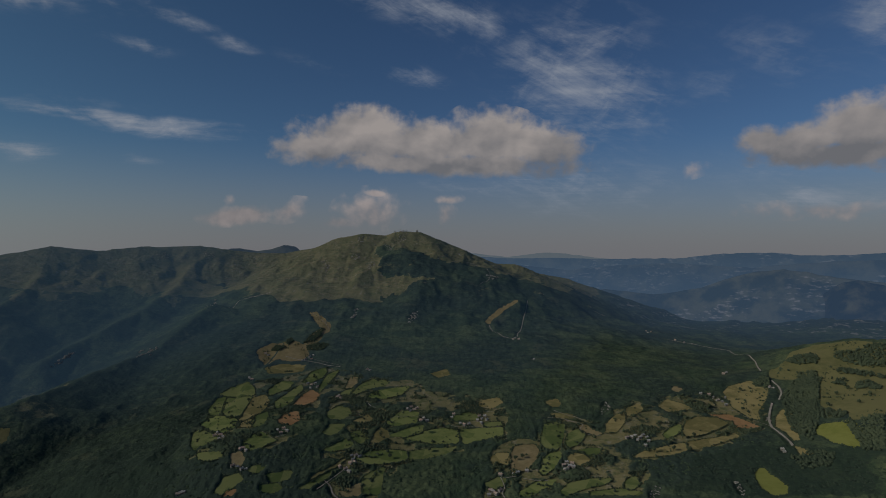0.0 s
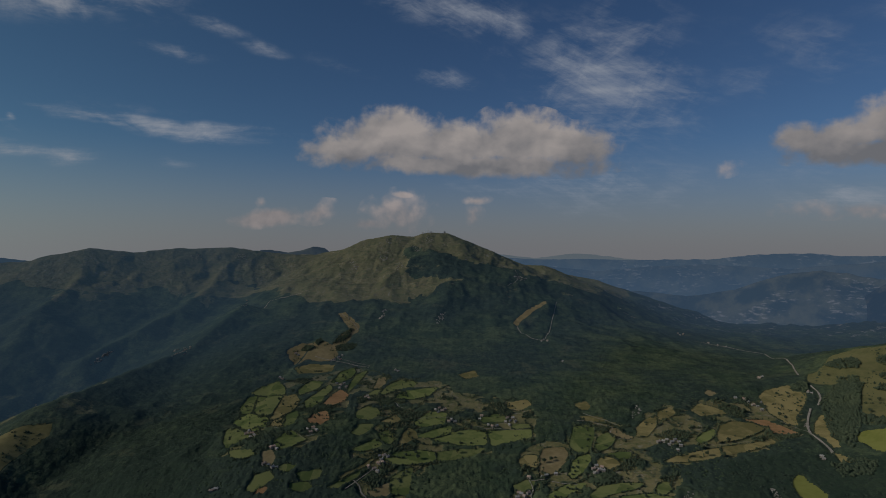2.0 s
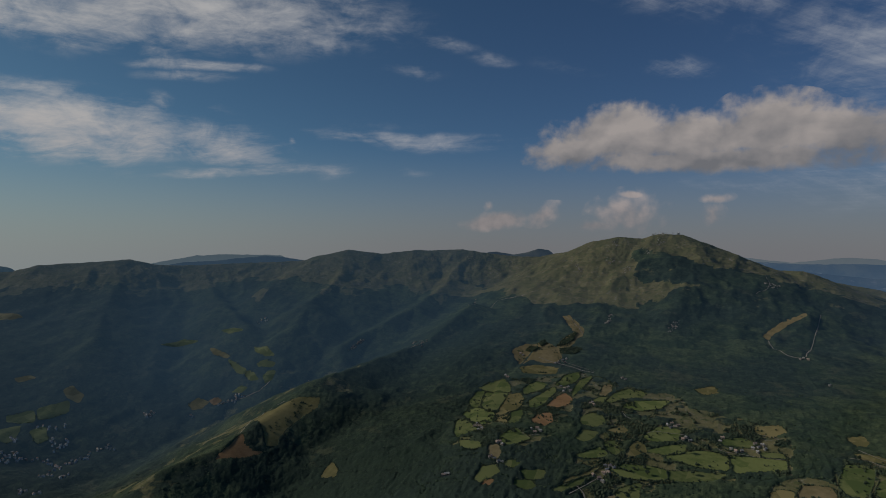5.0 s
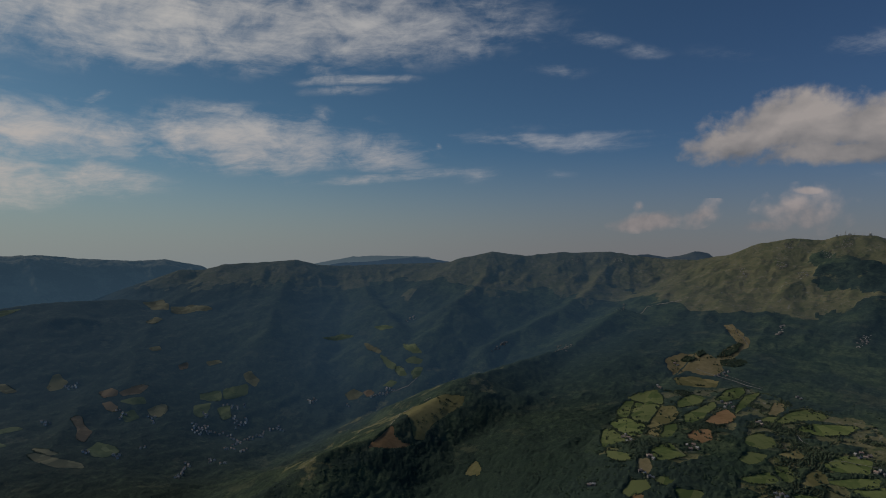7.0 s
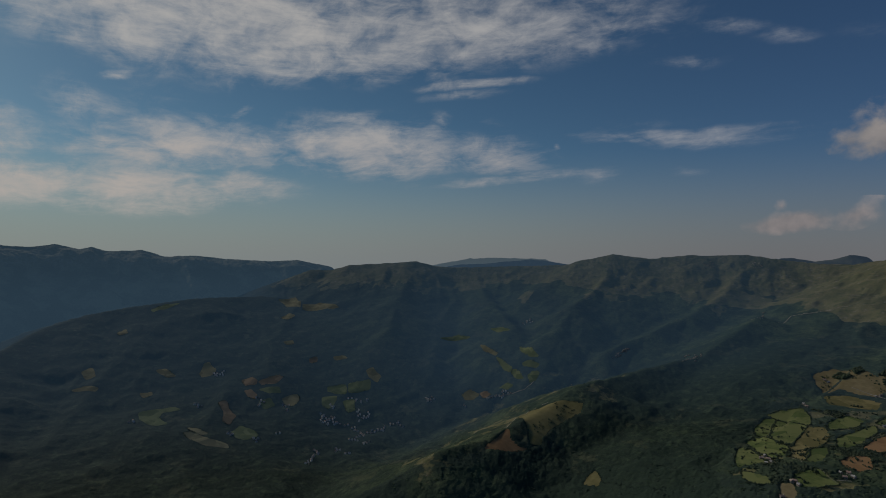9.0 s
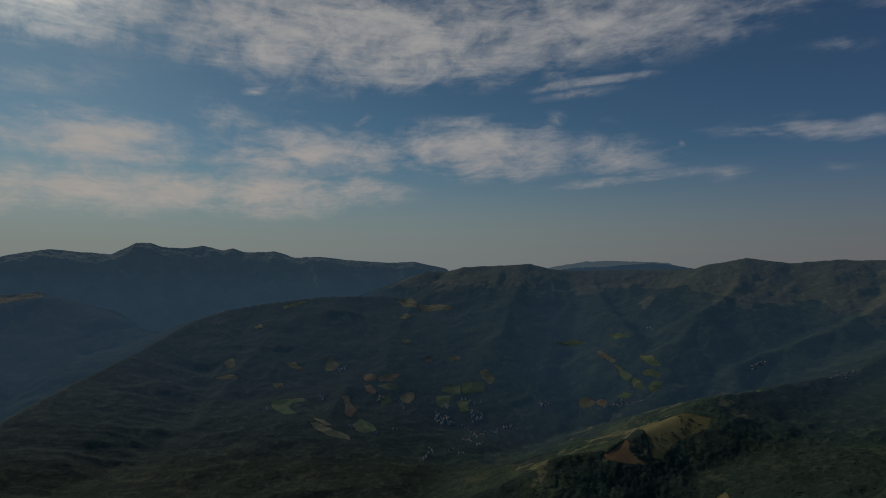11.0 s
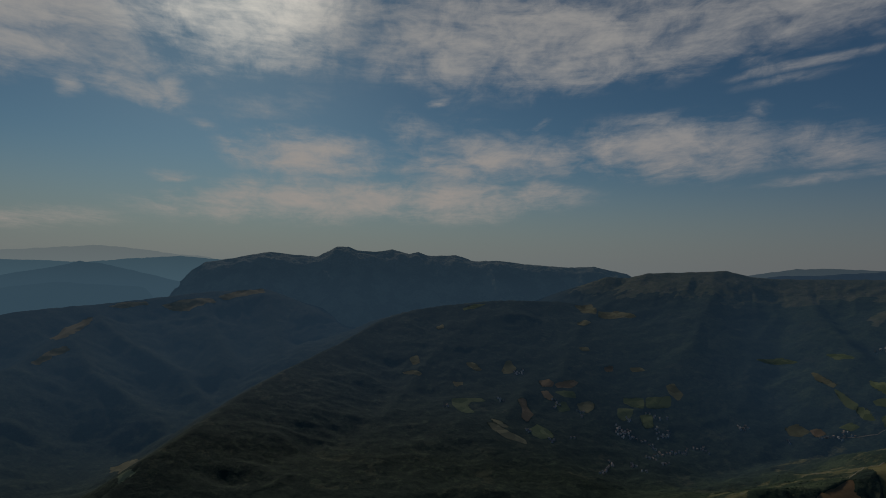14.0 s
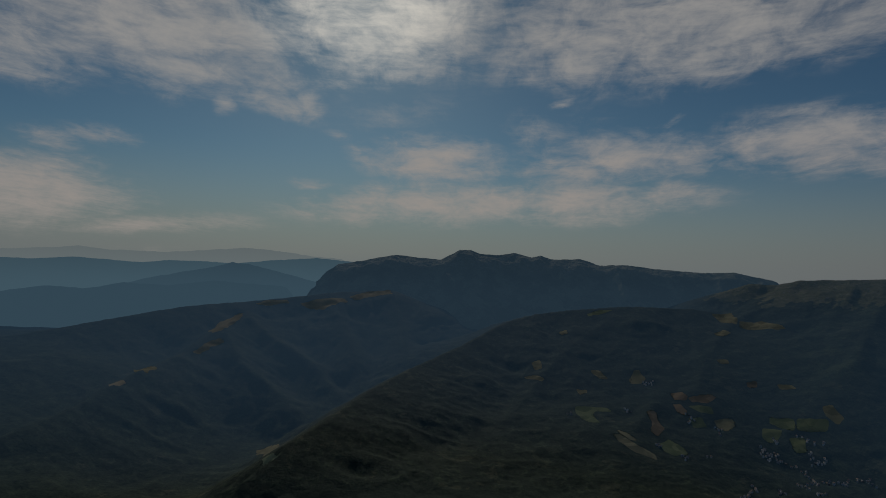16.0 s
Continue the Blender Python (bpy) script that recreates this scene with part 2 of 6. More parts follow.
    puffs = wmath("SUBTRACT", puffs, wramp(puffs, 0.0, 0.08, 1.0, 0.0))
    puff = wmath("ADD", puffs, wmath("MULTIPLY", wmath("SUBTRACT", puff_lump, 0.5), 1.3))
    puff_lit = wmath("ADD", wramp(height, 2.6, 5.6, 0.3, 0.9, smooth=False), wmath("MULTIPLY", wmath("SUBTRACT", puff_lump, 0.5), 1.2), clamp=True)
    colour = wmix(wramp(puff, 0.05, 0.8, 0.0, 0.85), colour, wmix(puff_lit, PUFF_SHADE, PUFF_LIT))

    back = wnode("ShaderNodeBackground", i0=colour, i1=0.1)
    out = wnode("ShaderNodeOutputWorld", i0=back.outputs[0])
    return out


# radiance of the sky's parts, before the world's strength of 0.1
SKY_FAR, SKY_SUN = (0.78, 0.99, 1.22, 1), (0.66, 0.90, 0.91, 1)
HAZE_FAR, HAZE_SUN = (4.25, 4.2, 4.55, 1), (6.1, 6.8, 6.9, 1)
CIRRUS_FAR, CIRRUS_SUN, CIRRUS_GLOW = (7.6, 8.2, 9.4, 1), (12.7, 12.2, 11.6, 1), (28.0, 26.5, 23.5, 1)
CIRRUS_LOW = (13.2, 11.7, 10.6, 1)
HEAP_SHADE, HEAP_LIT = (3.9, 4.0, 4.4, 1), (8.8, 8.0, 7.7, 1)
PUFF_SHADE, PUFF_LIT = (3.8, 3.7, 4.0, 1), (10.0, 8.6, 8.2, 1)
build_sky()

# ---- the lie of the land: crest lines (slope of the flanks to the left and right of the line, then x, y, z along the crest) ----
CRESTS = {
    "summit": (0.42, 0.42, [(-1283, 3736, 755), (-981, 3723, 770), (-784, 3667, 826), (-644, 3603, 876), (-515, 3583, 897), (-372, 3581, 889), (-265, 3590, 915), (-151, 3597, 908), (-14, 3620, 836), (167, 3646, 753), (344, 3584, 707), (443, 3522, 705), (572, 3453, 634), (723, 3353, 562), (864, 3133, 440), (1030, 2818, 389), (1179, 2429, 371), (1214, 2186, 372)]),
    "grassy": (0.3, 0.3, [(1149, 2050, 362), (1231, 2002, 446), (1290, 1940, 476), (1362, 1853, 504), (1406, 1795, 508)]),
    "shoulder": (0.35, 0.35, [(382, 3982, 685), (854, 3959, 594), (1204, 3815, 469), (1496, 3602, 361), (1741, 3378, 287), (1870, 3251, 274)]),
    "crest": (0.42, 0.42, [(-2480, 3074, 738), (-2373, 3157, 782), (-2250, 3247, 819), (-2171, 3300, 808), (-2061, 3370, 790), (-1886, 3505, 816), (-1736, 3604, 814), (-1578, 3676, 823), (-1423, 3738, 799), (-1271, 3793, 776), (-1058, 3826, 772), (-902, 3794, 801)]),
    "saddle": (0.38, 0.38, [(-4010, 1380, 480), (-3960, 1600, 575), (-3833, 1837, 678), (-3767, 1968, 677), (-3664, 2052, 715), (-3551, 2243, 728), (-3367, 2427, 748), (-3287, 2534, 715), (-3170, 2678, 705), (-2931, 2938, 723), (-2556, 3141, 738), (-2422, 3158, 770)]),
    "moor": (0.35, 0.35, [(-2494, -2161, 355), (-2931, -1913, 407), (-3288, -1697, 450), (-3632, -1421, 463), (-3892, -924, 519), (-4007, -586, 540), (-4039, -320, 450), (-3950, -90, 365), (-3799, 150, 290)]),
    "moor_spur": (0.42, 0.42, [(-3295, -1321, 433), (-3013, -1346, 383), (-2669, -1369, 301), (-2193, -1397, 244), (-1878, -1413, 217), (-1669, -1433, 196)]),
    "hill": (0.62, 0.27, [(-1621, -512, 244), (-1796, -443, 262), (-2118, -367, 285), (-2489, -236, 305), (-2900, -34, 345), (-3294, 193, 419), (-3428, 392, 466), (-3486, 671, 499), (-3519, 969, 522), (-3499, 1350, 521), (-3470, 1667, 472)]),
    "summit_spur": (0.42, 0.46, [(-430, 2989, 609), (-302, 3216, 771), (-191, 3244, 794), (-13, 3270, 748), (217, 3293, 711), (437, 3220, 642)]),
    "ravine_spur": (0.5, 0.5, [(-2175, 3111, 748), (-2031, 2816, 643), (-1941, 2452, 532), (-1844, 2194, 425), (-1726, 1994, 318)]),
    "crest_spur": (0.45, 0.45, [(-1553, 3536, 753), (-1454, 3147, 614), (-1445, 2735, 508), (-1499, 2475, 436), (-1562, 2216, 355)]),
    "west_bank_spur": (0.45, 0.45, [(-2965, 2676, 651), (-2577, 2395, 528), (-2102, 2154, 435), (-1951, 2044, 310)]),
    "saddle_spur": (0.36, 0.36, [(-3304, 2349, 708), (-2882, 1955, 532), (-2524, 1650, 387), (-2250, 1520, 255)]),
    "village_spur": (0.34, 0.34, [(-3498, 1866, 604), (-3340, 1507, 484), (-2817, 1149, 369), (-2489, 986, 277), (-2300, 914, 197)]),
    "middle_spur": (0.4, 0.4, [(-2818, 2380, 537), (-2533, 1984, 396), (-2167, 1667, 271), (-2000, 1590, 168)]),
    "hill_spur_a": (0.34, 0.34, [(-3443, 888, 493), (-3018, 561, 377), (-2638, 333, 268), (-2171, 149, 187), (-1753, 90, 163)]),
    "hill_spur_b": (0.34, 0.34, [(-3402, 1514, 483), (-2770, 1175, 320), (-2531, 851, 255), (-1934, 510, 161), (-1562, 366, 137)]),
    "gorge_spur_a": (0.5, 0.5, [(-3661, -909, 443), (-3271, -723, 333), (-2932, -593, 243), (-2700, -510, 158)]),
    "gorge_spur_b": (0.5, 0.5, [(-3894, -558, 515), (-3458, -428, 363), (-3006, -341, 265), (-2750, -270, 180)]),
    "gorge_spur_c": (0.5, 0.5, [(-3218, -1304, 411), (-3023, -1050, 314), (-2869, -802, 231), (-2600, -600, 128)]),
    "gorge_spur_d": (0.45, 0.45, [(-2970, -1319, 362), (-2675, -1099, 250), (-2490, -817, 148), (-2300, -650, 78)]),
    "rock_spur": (0.33, 0.46, [(-1094, 2686, 540), (-1098, 2190, 415), (-1128, 1923, 397), (-1163, 1688, 379), (-1195, 1541, 367), (-1178, 1361, 324), (-1158, 1217, 307), (-1147, 1086, 291), (-1176, 931, 277)]),
}
# heights of the terraces, valley floors and open slopes between the crests
SPOTS_TERRACE = [
    (-483, 1261, 348), (-213, 1161, 309), (136, 1172, 304), (412, 1127, 323), (-570, 1708, 358), (-134, 1594, 356), (184, 1589, 357), (566, 1550, 368), (-610, 2009, 401), (-171, 2043, 394), (443, 2053, 392), (802, 1723, 389), (853, 1470, 354), (-234, 2790, 524), (311, 2682, 481), (680, 2561, 419), (-819, 2886, 529), (785, 1098, 335), (1011, 1304, 411), (527, 1133, 326), (-740, 1362, 312), (-874, 1280, 277), (-838, 1980, 407), (2253, 3663, 365), (1726, 4156, 306), (2634, 3399, 396), (1122, 2178, 367),
]
SPOTS_VALLEY = [
    (-1643, 602, 141), (-1932, 1053, 118), (-1752, 855, 111), (-1962, 1467, 95), (-1884, 1864, 140), (-2060, 2249, 255), (-2459, 2629, 371), (-2489, 2937, 536), (-767, 1289, 299), (-797, 1090, 233),
    (-1540, 435, 151), (-1594, 133, 166), (-1593, -145, 185), (-2070, 580, 182), (-2250, -21, 181), (-2563, 996, 259), (-2758, 483, 247), (-2405, 1529, 291), (-2787, 1768, 403), (-2969, 1322, 391), (-2517, 2134, 367), (-3202, 556, 381),
]
SPOTS_OUTER = [
    (-1653, -936, 63), (-2257, -654, 32), (-2745, -551, 98), (-3498, -115, 245), (-1562, -1167, 108), (-2113, -1139, 103), (-2349, -1701, 295), (-2115, -1758, 292),
    (0, 0, 330), (0, 600, 310), (600, 500, 320), (-700, 500, 215), (-800, -100, 210), (700, -900, 330), (-900, -1500, 190),
    (1700, 700, 420), (2400, 1800, 380), (0, -2500, 330), (2600, -900, 380), (-1500, -3800, 330), (1500, -4200, 400), (4500, 0, 400), (4000, 2500, 380),
    (0, 4900, 480), (1500, 4700, 420), (3200, 3800, 420), (-2000, 4500, 520), (-3600, 3300, 430), (-4600, 1600, 210), (-4400, 800, 200), (-4900, 0, 120), (-4500, -1900, 170), (-3600, -3200, 240),
]


def value_noise(x, y, seed=0):
    """Smooth noise, -1 to 1, with one bump a unit."""
    ix, iy = np.floor(x).astype(np.int64), np.floor(y).astype(np.int64)
    fx, fy = x - ix, y - iy
    fx, fy = fx * fx * fx * (fx * (fx * 6 - 15) + 10), fy * fy * fy * (fy * (fy * 6 - 15) + 10)

    def corner(a, b):
        h = (a * 374761393 + b * 668265263 + seed * 974634533) & 0x7FFFFFFF
        h = ((h ^ (h >> 13)) * 1274126177) & 0x7FFFFFFF
        return ((h ^ (h >> 16)) & 0xFFFF) / 32767.5 - 1

    top = corner(ix, iy) * (1 - fx) + corner(ix + 1, iy) * fx
    low = corner(ix, iy + 1) * (1 - fx) + corner(ix + 1, iy + 1) * fx
    return top * (1 - fy) + low * fy


def fbm(x, y, size, octaves=4, seed=0, gain=0.5):
    total, amount, part = 0.0, 0.0, 1.0
    for k in range(octaves):
        total = total + part * value_noise(x / size + 17.3 * k, y / size - 9.1 * k, seed + k)
        amount, part, size = amount + part, part * gain, size / 2.03
    return total / amount


def furrows(x, y, size, octaves=3, seed=0):
    """Noise with sharp spurs and rounded gullies, 0 to 1."""
    total, amount, part = 0.0, 0.0, 1.0
    for k in range(octaves):
        total = total + part * (1 - np.abs(value_noise(x / size + 5.7 * k, y / size + 3.1 * k, seed + k)))
        amount, part, size = amount + part, part * 0.55, size / 2.1
    return total / amount


class Spline:
    """A thin plate bent through the spot heights."""

    def __init__(self, spots):
        p = np.array(spots, float)
        self.p, n = p[:, :2] / 1000, len(p)
        d = np.linalg.norm(self.p[:, None] - self.p[None], axis=2)
        k = np.where(d > 0, d * d * np.log(np.maximum(d, 1e-9)), 0) + np.eye(n) * 0.002
        q = np.c_[np.ones(n), self.p]
        a = np.block([[k, q], [q.T, np.zeros((3, 3))]])
        self.w = np.linalg.solve(a, np.r_[p[:, 2], 0, 0, 0])

    def __call__(self, x, y):
        x, y = x / 1000, y / 1000
        z = self.w[-3] + self.w[-2] * x + self.w[-1] * y
        for (a, b), w in zip(self.p, self.w):
            d = (x - a) ** 2 + (y - b) ** 2 + 1e-12
            z = z + w * 0.5 * d * np.log(d)
        return z


plate = Spline(SPOTS_TERRACE + SPOTS_VALLEY + SPOTS_OUTER)


def crest_height(x, y, left, right, line):
    """Height of the flanks of one crest, the distance from it and the way along it."""
    best, near, run, start = np.full(x.shape, -1e9), np.full(x.shape, 1e9), np.zeros(x.shape), 0.0
    for (ax, ay, az), (bx, by, bz) in zip(line, line[1:]):
        ux, uy = bx - ax, by - ay
        t = np.clip(((x - ax) * ux + (y - ay) * uy) / (ux * ux + uy * uy), 0, 1)
        d = np.hypot(x - ax - t * ux, y - ay - t * uy)
        slope = np.where(ux * (y - ay) - uy * (x - ax) > 0, left, right)
        best = np.maximum(best, az + t * (bz - az) - slope * (np.sqrt(d * d + 144) - 12))
        run = np.where(d < near, start + t * math.hypot(ux, uy), run)
        near = np.minimum(near, d)
        start += math.hypot(ux, uy)
    return best, near, run


def land(x, y):
    """Height of the ground, and how far it is from the nearest crest."""
    x, y = np.asarray(x, float), np.asarray(y, float)
    wx = x + 40 * fbm(x, y, 420, 3, 11)
    wy = y + 40 * fbm(x, y, 420, 3, 23)
    z = plate(x, y)
    near = np.full(x.shape, 1e9)
    for name, (left, right, line) in CRESTS.items():
        h, d, run = crest_height(x, y, left, right, line)
        far, fade = np.clip(d / 250, 0, 1), np.clip(1.7 - d / 450, 0, 1)
        h = h + far * (22 * fbm(wx, wy, 300, 4, 5) + fade * (45 if name.startswith("moor") else 28 if name == "hill" else 25 if name in ("crest", "summit", "shoulder") else 14 if "spur" in name and name != "rock_spur" else 30) * (furrows(run + 1.6 * (wx - x), 0.3 * d + 1.6 * (wy - y), 190, 3, 40) - 0.72) + 20 * (furrows(wx, wy, 330, 3, 40) - 0.72)) + (1 - far) * (4 * fbm(x, y, 60, 3, 71) + 7 * (furrows(x, y, 70, 3, 73) - 0.78) * (z > 520))
        k = 8.0 if "spur" in name else 14.0
        z = np.where(h > z + 6 * k, h, z + k * np.log1p(np.exp(np.clip((h - z) / k, -40, 40))))
        if "spur" not in name or name == "rock_spur":      # the side spurs stay as rough as the slopes
            near = np.minimum(near, d)
    high = np.clip((z - 560) / 80, 0, 1) * np.clip(near / 70, 0, 1)
    z = z + high * (17 * (furrows(wx, wy, 130, 4, 33) - 0.72) + 6 * (furrows(x, y, 45, 2, 36) - 0.7))
    calm = np.clip(near / 300, 0, 1)
    rough = np.clip((np.hypot(x, y) - 900) / 500, 0.3, 1)
    steep = np.where((x > -620) & (y < 2300), 0.25, 1.0)     # the farmed terraces are smooth
    z = z + calm * rough * steep * (9 * fbm(wx, wy, 180, 4, 3) + np.where(x < -800, 24, 26 + 18 * np.clip((y - 2350) / 300, 0, 1)) * (furrows(wx, wy, 280, 4, 60) - 0.7))
    return z, near

# ---- materials ----
def material(name, rough=0.9):
    m = bpy.data.materials.new(name)
    m.use_nodes = True
    m.node_tree.nodes.clear()
    t = m.node_tree
    out = t.nodes.new("ShaderNodeOutputMaterial")
    b = t.nodes.new("ShaderNodeBsdfPrincipled")
    b.inputs["Roughness"].default_value = rough
    b.inputs["Specular IOR Level"].default_value = 0.1 if rough < 0.9 else 0.05
    b.inputs["Diffuse Roughness"].default_value = 0.3
    t.links.new(b.outputs[0], out.inputs[0])
    return m, t, b


def tnoise(t, scale, detail=5.0, rough=0.6, vector=None):
    n = t.nodes.new("ShaderNodeTexNoise")
    n.inputs["Scale"].default_value, n.inputs["Detail"].default_value, n.inputs["Roughness"].default_value = scale, detail, rough
    if vector is None:
        vector = t.nodes.new("ShaderNodeNewGeometry").outputs["Position"]
    t.links.new(vector, n.inputs["Vector"])
    return n.outputs["Fac"]


def tramp(t, value, lo, hi, out_lo=0.0, out_hi=1.0):
    n = t.nodes.new("ShaderNodeMapRange")
    n.interpolation_type = "SMOOTHSTEP"
    for k, x in enumerate((value, lo, hi, out_lo, out_hi)):
        wire(n.inputs[k], x)
    return n.outputs[0]


def tmix(t, fac, a, b):
    n = t.nodes.new("ShaderNodeMix")
    n.data_type = "RGBA"
    wire(n.inputs[0], fac)
    wire(n.inputs[6], a if isinstance(a, bpy.types.NodeSocket) else (*a, 1))
    wire(n.inputs[7], b if isinstance(b, bpy.types.NodeSocket) else (*b, 1))
    return n.outputs[2]


def tmath(t, op, a, b=0.0):
    n = t.nodes.new("ShaderNodeMath")
    n.operation = op
    wire(n.inputs[0], a)
    wire(n.inputs[1], b)
    return n.outputs[0]


def bump(t, b, height, distance, strength=1.0):
    n = t.nodes.new("ShaderNodeBump")
    n.inputs["Distance"].default_value, n.inputs["Strength"].default_value = distance, strength
    wire(n.inputs["Height"], height)
    t.links.new(n.outputs[0], b.inputs["Normal"])


def painted_haze(t, b, air, opacity):
    """Haze painted into a far surface's material: emission hides part of its colour."""
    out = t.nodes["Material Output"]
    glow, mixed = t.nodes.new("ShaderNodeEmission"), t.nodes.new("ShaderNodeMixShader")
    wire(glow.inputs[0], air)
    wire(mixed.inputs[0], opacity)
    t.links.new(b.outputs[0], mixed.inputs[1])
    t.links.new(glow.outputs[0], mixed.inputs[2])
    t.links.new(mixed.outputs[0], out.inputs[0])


def ground_material(name, far=False):
    """Beech and fir forest, high pasture, scree: told apart by what grows where."""
    m, t, b = material(name, 0.95)
    grass = t.nodes.new("ShaderNodeAttribute")
    grass.attribute_name = "grass"
    stone = t.nodes.new("ShaderNodeAttribute")
    stone.attribute_name = "stone"
    crowns = tnoise(t, 0.11, 3.0, 0.65)
    stands = tnoise(t, 0.012, 5.0, 0.6)
    wide = tnoise(t, 0.0023, 4.0, 0.55)
    leafy = tmix(t, tramp(t, stands, 0.40, 0.60), (0.050, 0.078, 0.044), (0.106, 0.136, 0.067))
    dark_trees = tmix(t, crowns, (0.034, 0.054, 0.042), (0.054, 0.078, 0.056))
    forest_shade = t.nodes.new("ShaderNodeAttribute")
    forest_shade.attribute_name = "forest_shade"
    forest = tmix(t, tramp(t, tmath(t, "ADD", tmath(t, "MULTIPLY", wide, 0.6), tmath(t, "MULTIPLY", tnoise(t, 0.007, 6.0, 0.65), 0.4)), 0.45, 0.56), leafy, dark_trees)
    # darker forest colour that stands for backlit and shaded slopes
    dense = tmix(t, crowns, (0.024, 0.041, 0.028), (0.041, 0.064, 0.041))
    forest = tmix(t, forest_shade.outputs["Fac"], forest, dense)
    # gaps between crowns darkened: their shade is painted into the colour
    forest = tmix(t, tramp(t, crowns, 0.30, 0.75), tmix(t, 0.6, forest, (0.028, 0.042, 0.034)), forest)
    if far:      # clumps darker where low and lighter where high, with glades between them
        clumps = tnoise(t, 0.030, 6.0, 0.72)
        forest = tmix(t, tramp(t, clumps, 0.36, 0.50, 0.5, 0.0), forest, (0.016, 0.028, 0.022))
        forest = tmix(t, tramp(t, clumps, 0.52, 0.66, 0.0, 0.4), forest, (0.105, 0.135, 0.075))
        glades = tmath(t, "MULTIPLY", tramp(t, tnoise(t, 0.009, 7.0, 0.72), 0.56, 0.62), tramp(t, wide, 0.42, 0.55))
        forest = tmix(t, tmath(t, "MULTIPLY", glades, 0.32), forest, (0.150, 0.150, 0.085))
    turf = tmix(t, tramp(t, stands, 0.3, 0.7), (0.140, 0.138, 0.064), (0.210, 0.186, 0.092))
    turf = tmix(t, tramp(t, tnoise(t, 0.035, 5.0, 0.7), 0.50, 0.66), turf, (0.105, 0.118, 0.052))
    scree = tmath(t, "MULTIPLY", tramp(t, tnoise(t, 0.055, 8.0, 0.8), 0.53, 0.62), tramp(t, stands, 0.38, 0.58))
    turf = tmix(t, tmath(t, "MULTIPLY", scree, 0.6), turf, (0.30, 0.27, 0.23))
    rock = tmix(t, tramp(t, tnoise(t, 0.06, 6.0, 0.7), 0.35, 0.7), (0.16, 0.145, 0.125), (0.33, 0.31, 0.28))
    ragged = tmath(t, "ADD", grass.outputs["Fac"], tmath(t, "MULTIPLY", tmath(t, "SUBTRACT", tnoise(t, 0.02, 6.0, 0.65), 0.5), 0.9))
    cover = tmix(t, tramp(t, ragged, 0.42, 0.56), forest, turf)
    crag = tmath(t, "ADD", stone.outputs["Fac"], tmath(t, "MULTIPLY", tmath(t, "SUBTRACT", tnoise(t, 0.045, 6.0, 0.7), 0.5), 1.6))
    cover = tmix(t, tramp(t, crag, 0.45, 0.7), cover, rock)
    if far:      # villages and fields out in the low country
        settled = t.nodes.new("ShaderNodeAttribute")
        settled.attribute_name = "settled"
        plots = tmath(t, "MULTIPLY", tramp(t, tnoise(t, 0.02, 7.0, 0.68), 0.55, 0.63), tramp(t, tnoise(t, 0.0035, 3.0, 0.5), 0.44, 0.54))
        cover = tmix(t, tmath(t, "MULTIPLY", plots, settled.outputs["Fac"]), cover, (0.34, 0.32, 0.30))
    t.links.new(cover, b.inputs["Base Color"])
    lumps = tmath(t, "ADD", tmath(t, "MULTIPLY", crowns, 1.0), tmath(t, "MULTIPLY", tnoise(t, 0.035, 3.0, 0.6), 1.2))
    rocky = t.nodes.new("ShaderNodeAttribute")
    rocky.attribute_name = "rocky"
    ribs = tmath(t, "ABSOLUTE", tmath(t, "SUBTRACT", tnoise(t, 0.016, 8.0, 0.62), 0.5))
    lumps = tmath(t, "SUBTRACT", lumps, tmath(t, "MULTIPLY", tmath(t, "MULTIPLY", ribs, 14.0), rocky.outputs["Fac"]))
    if far:
        lumps = tmath(t, "ADD", lumps, tmath(t, "MULTIPLY", clumps, 2.2))
    bump(t, b, lumps, 7.0, 0.45)
    if far:      # the backdrop: distance haze painted over its cover as emission
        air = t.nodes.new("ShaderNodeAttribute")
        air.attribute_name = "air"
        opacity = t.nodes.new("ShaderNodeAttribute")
        opacity.attribute_name = "haze_opacity"
        painted_haze(t, b, air.outputs["Color"], opacity.outputs["Fac"])
    return m


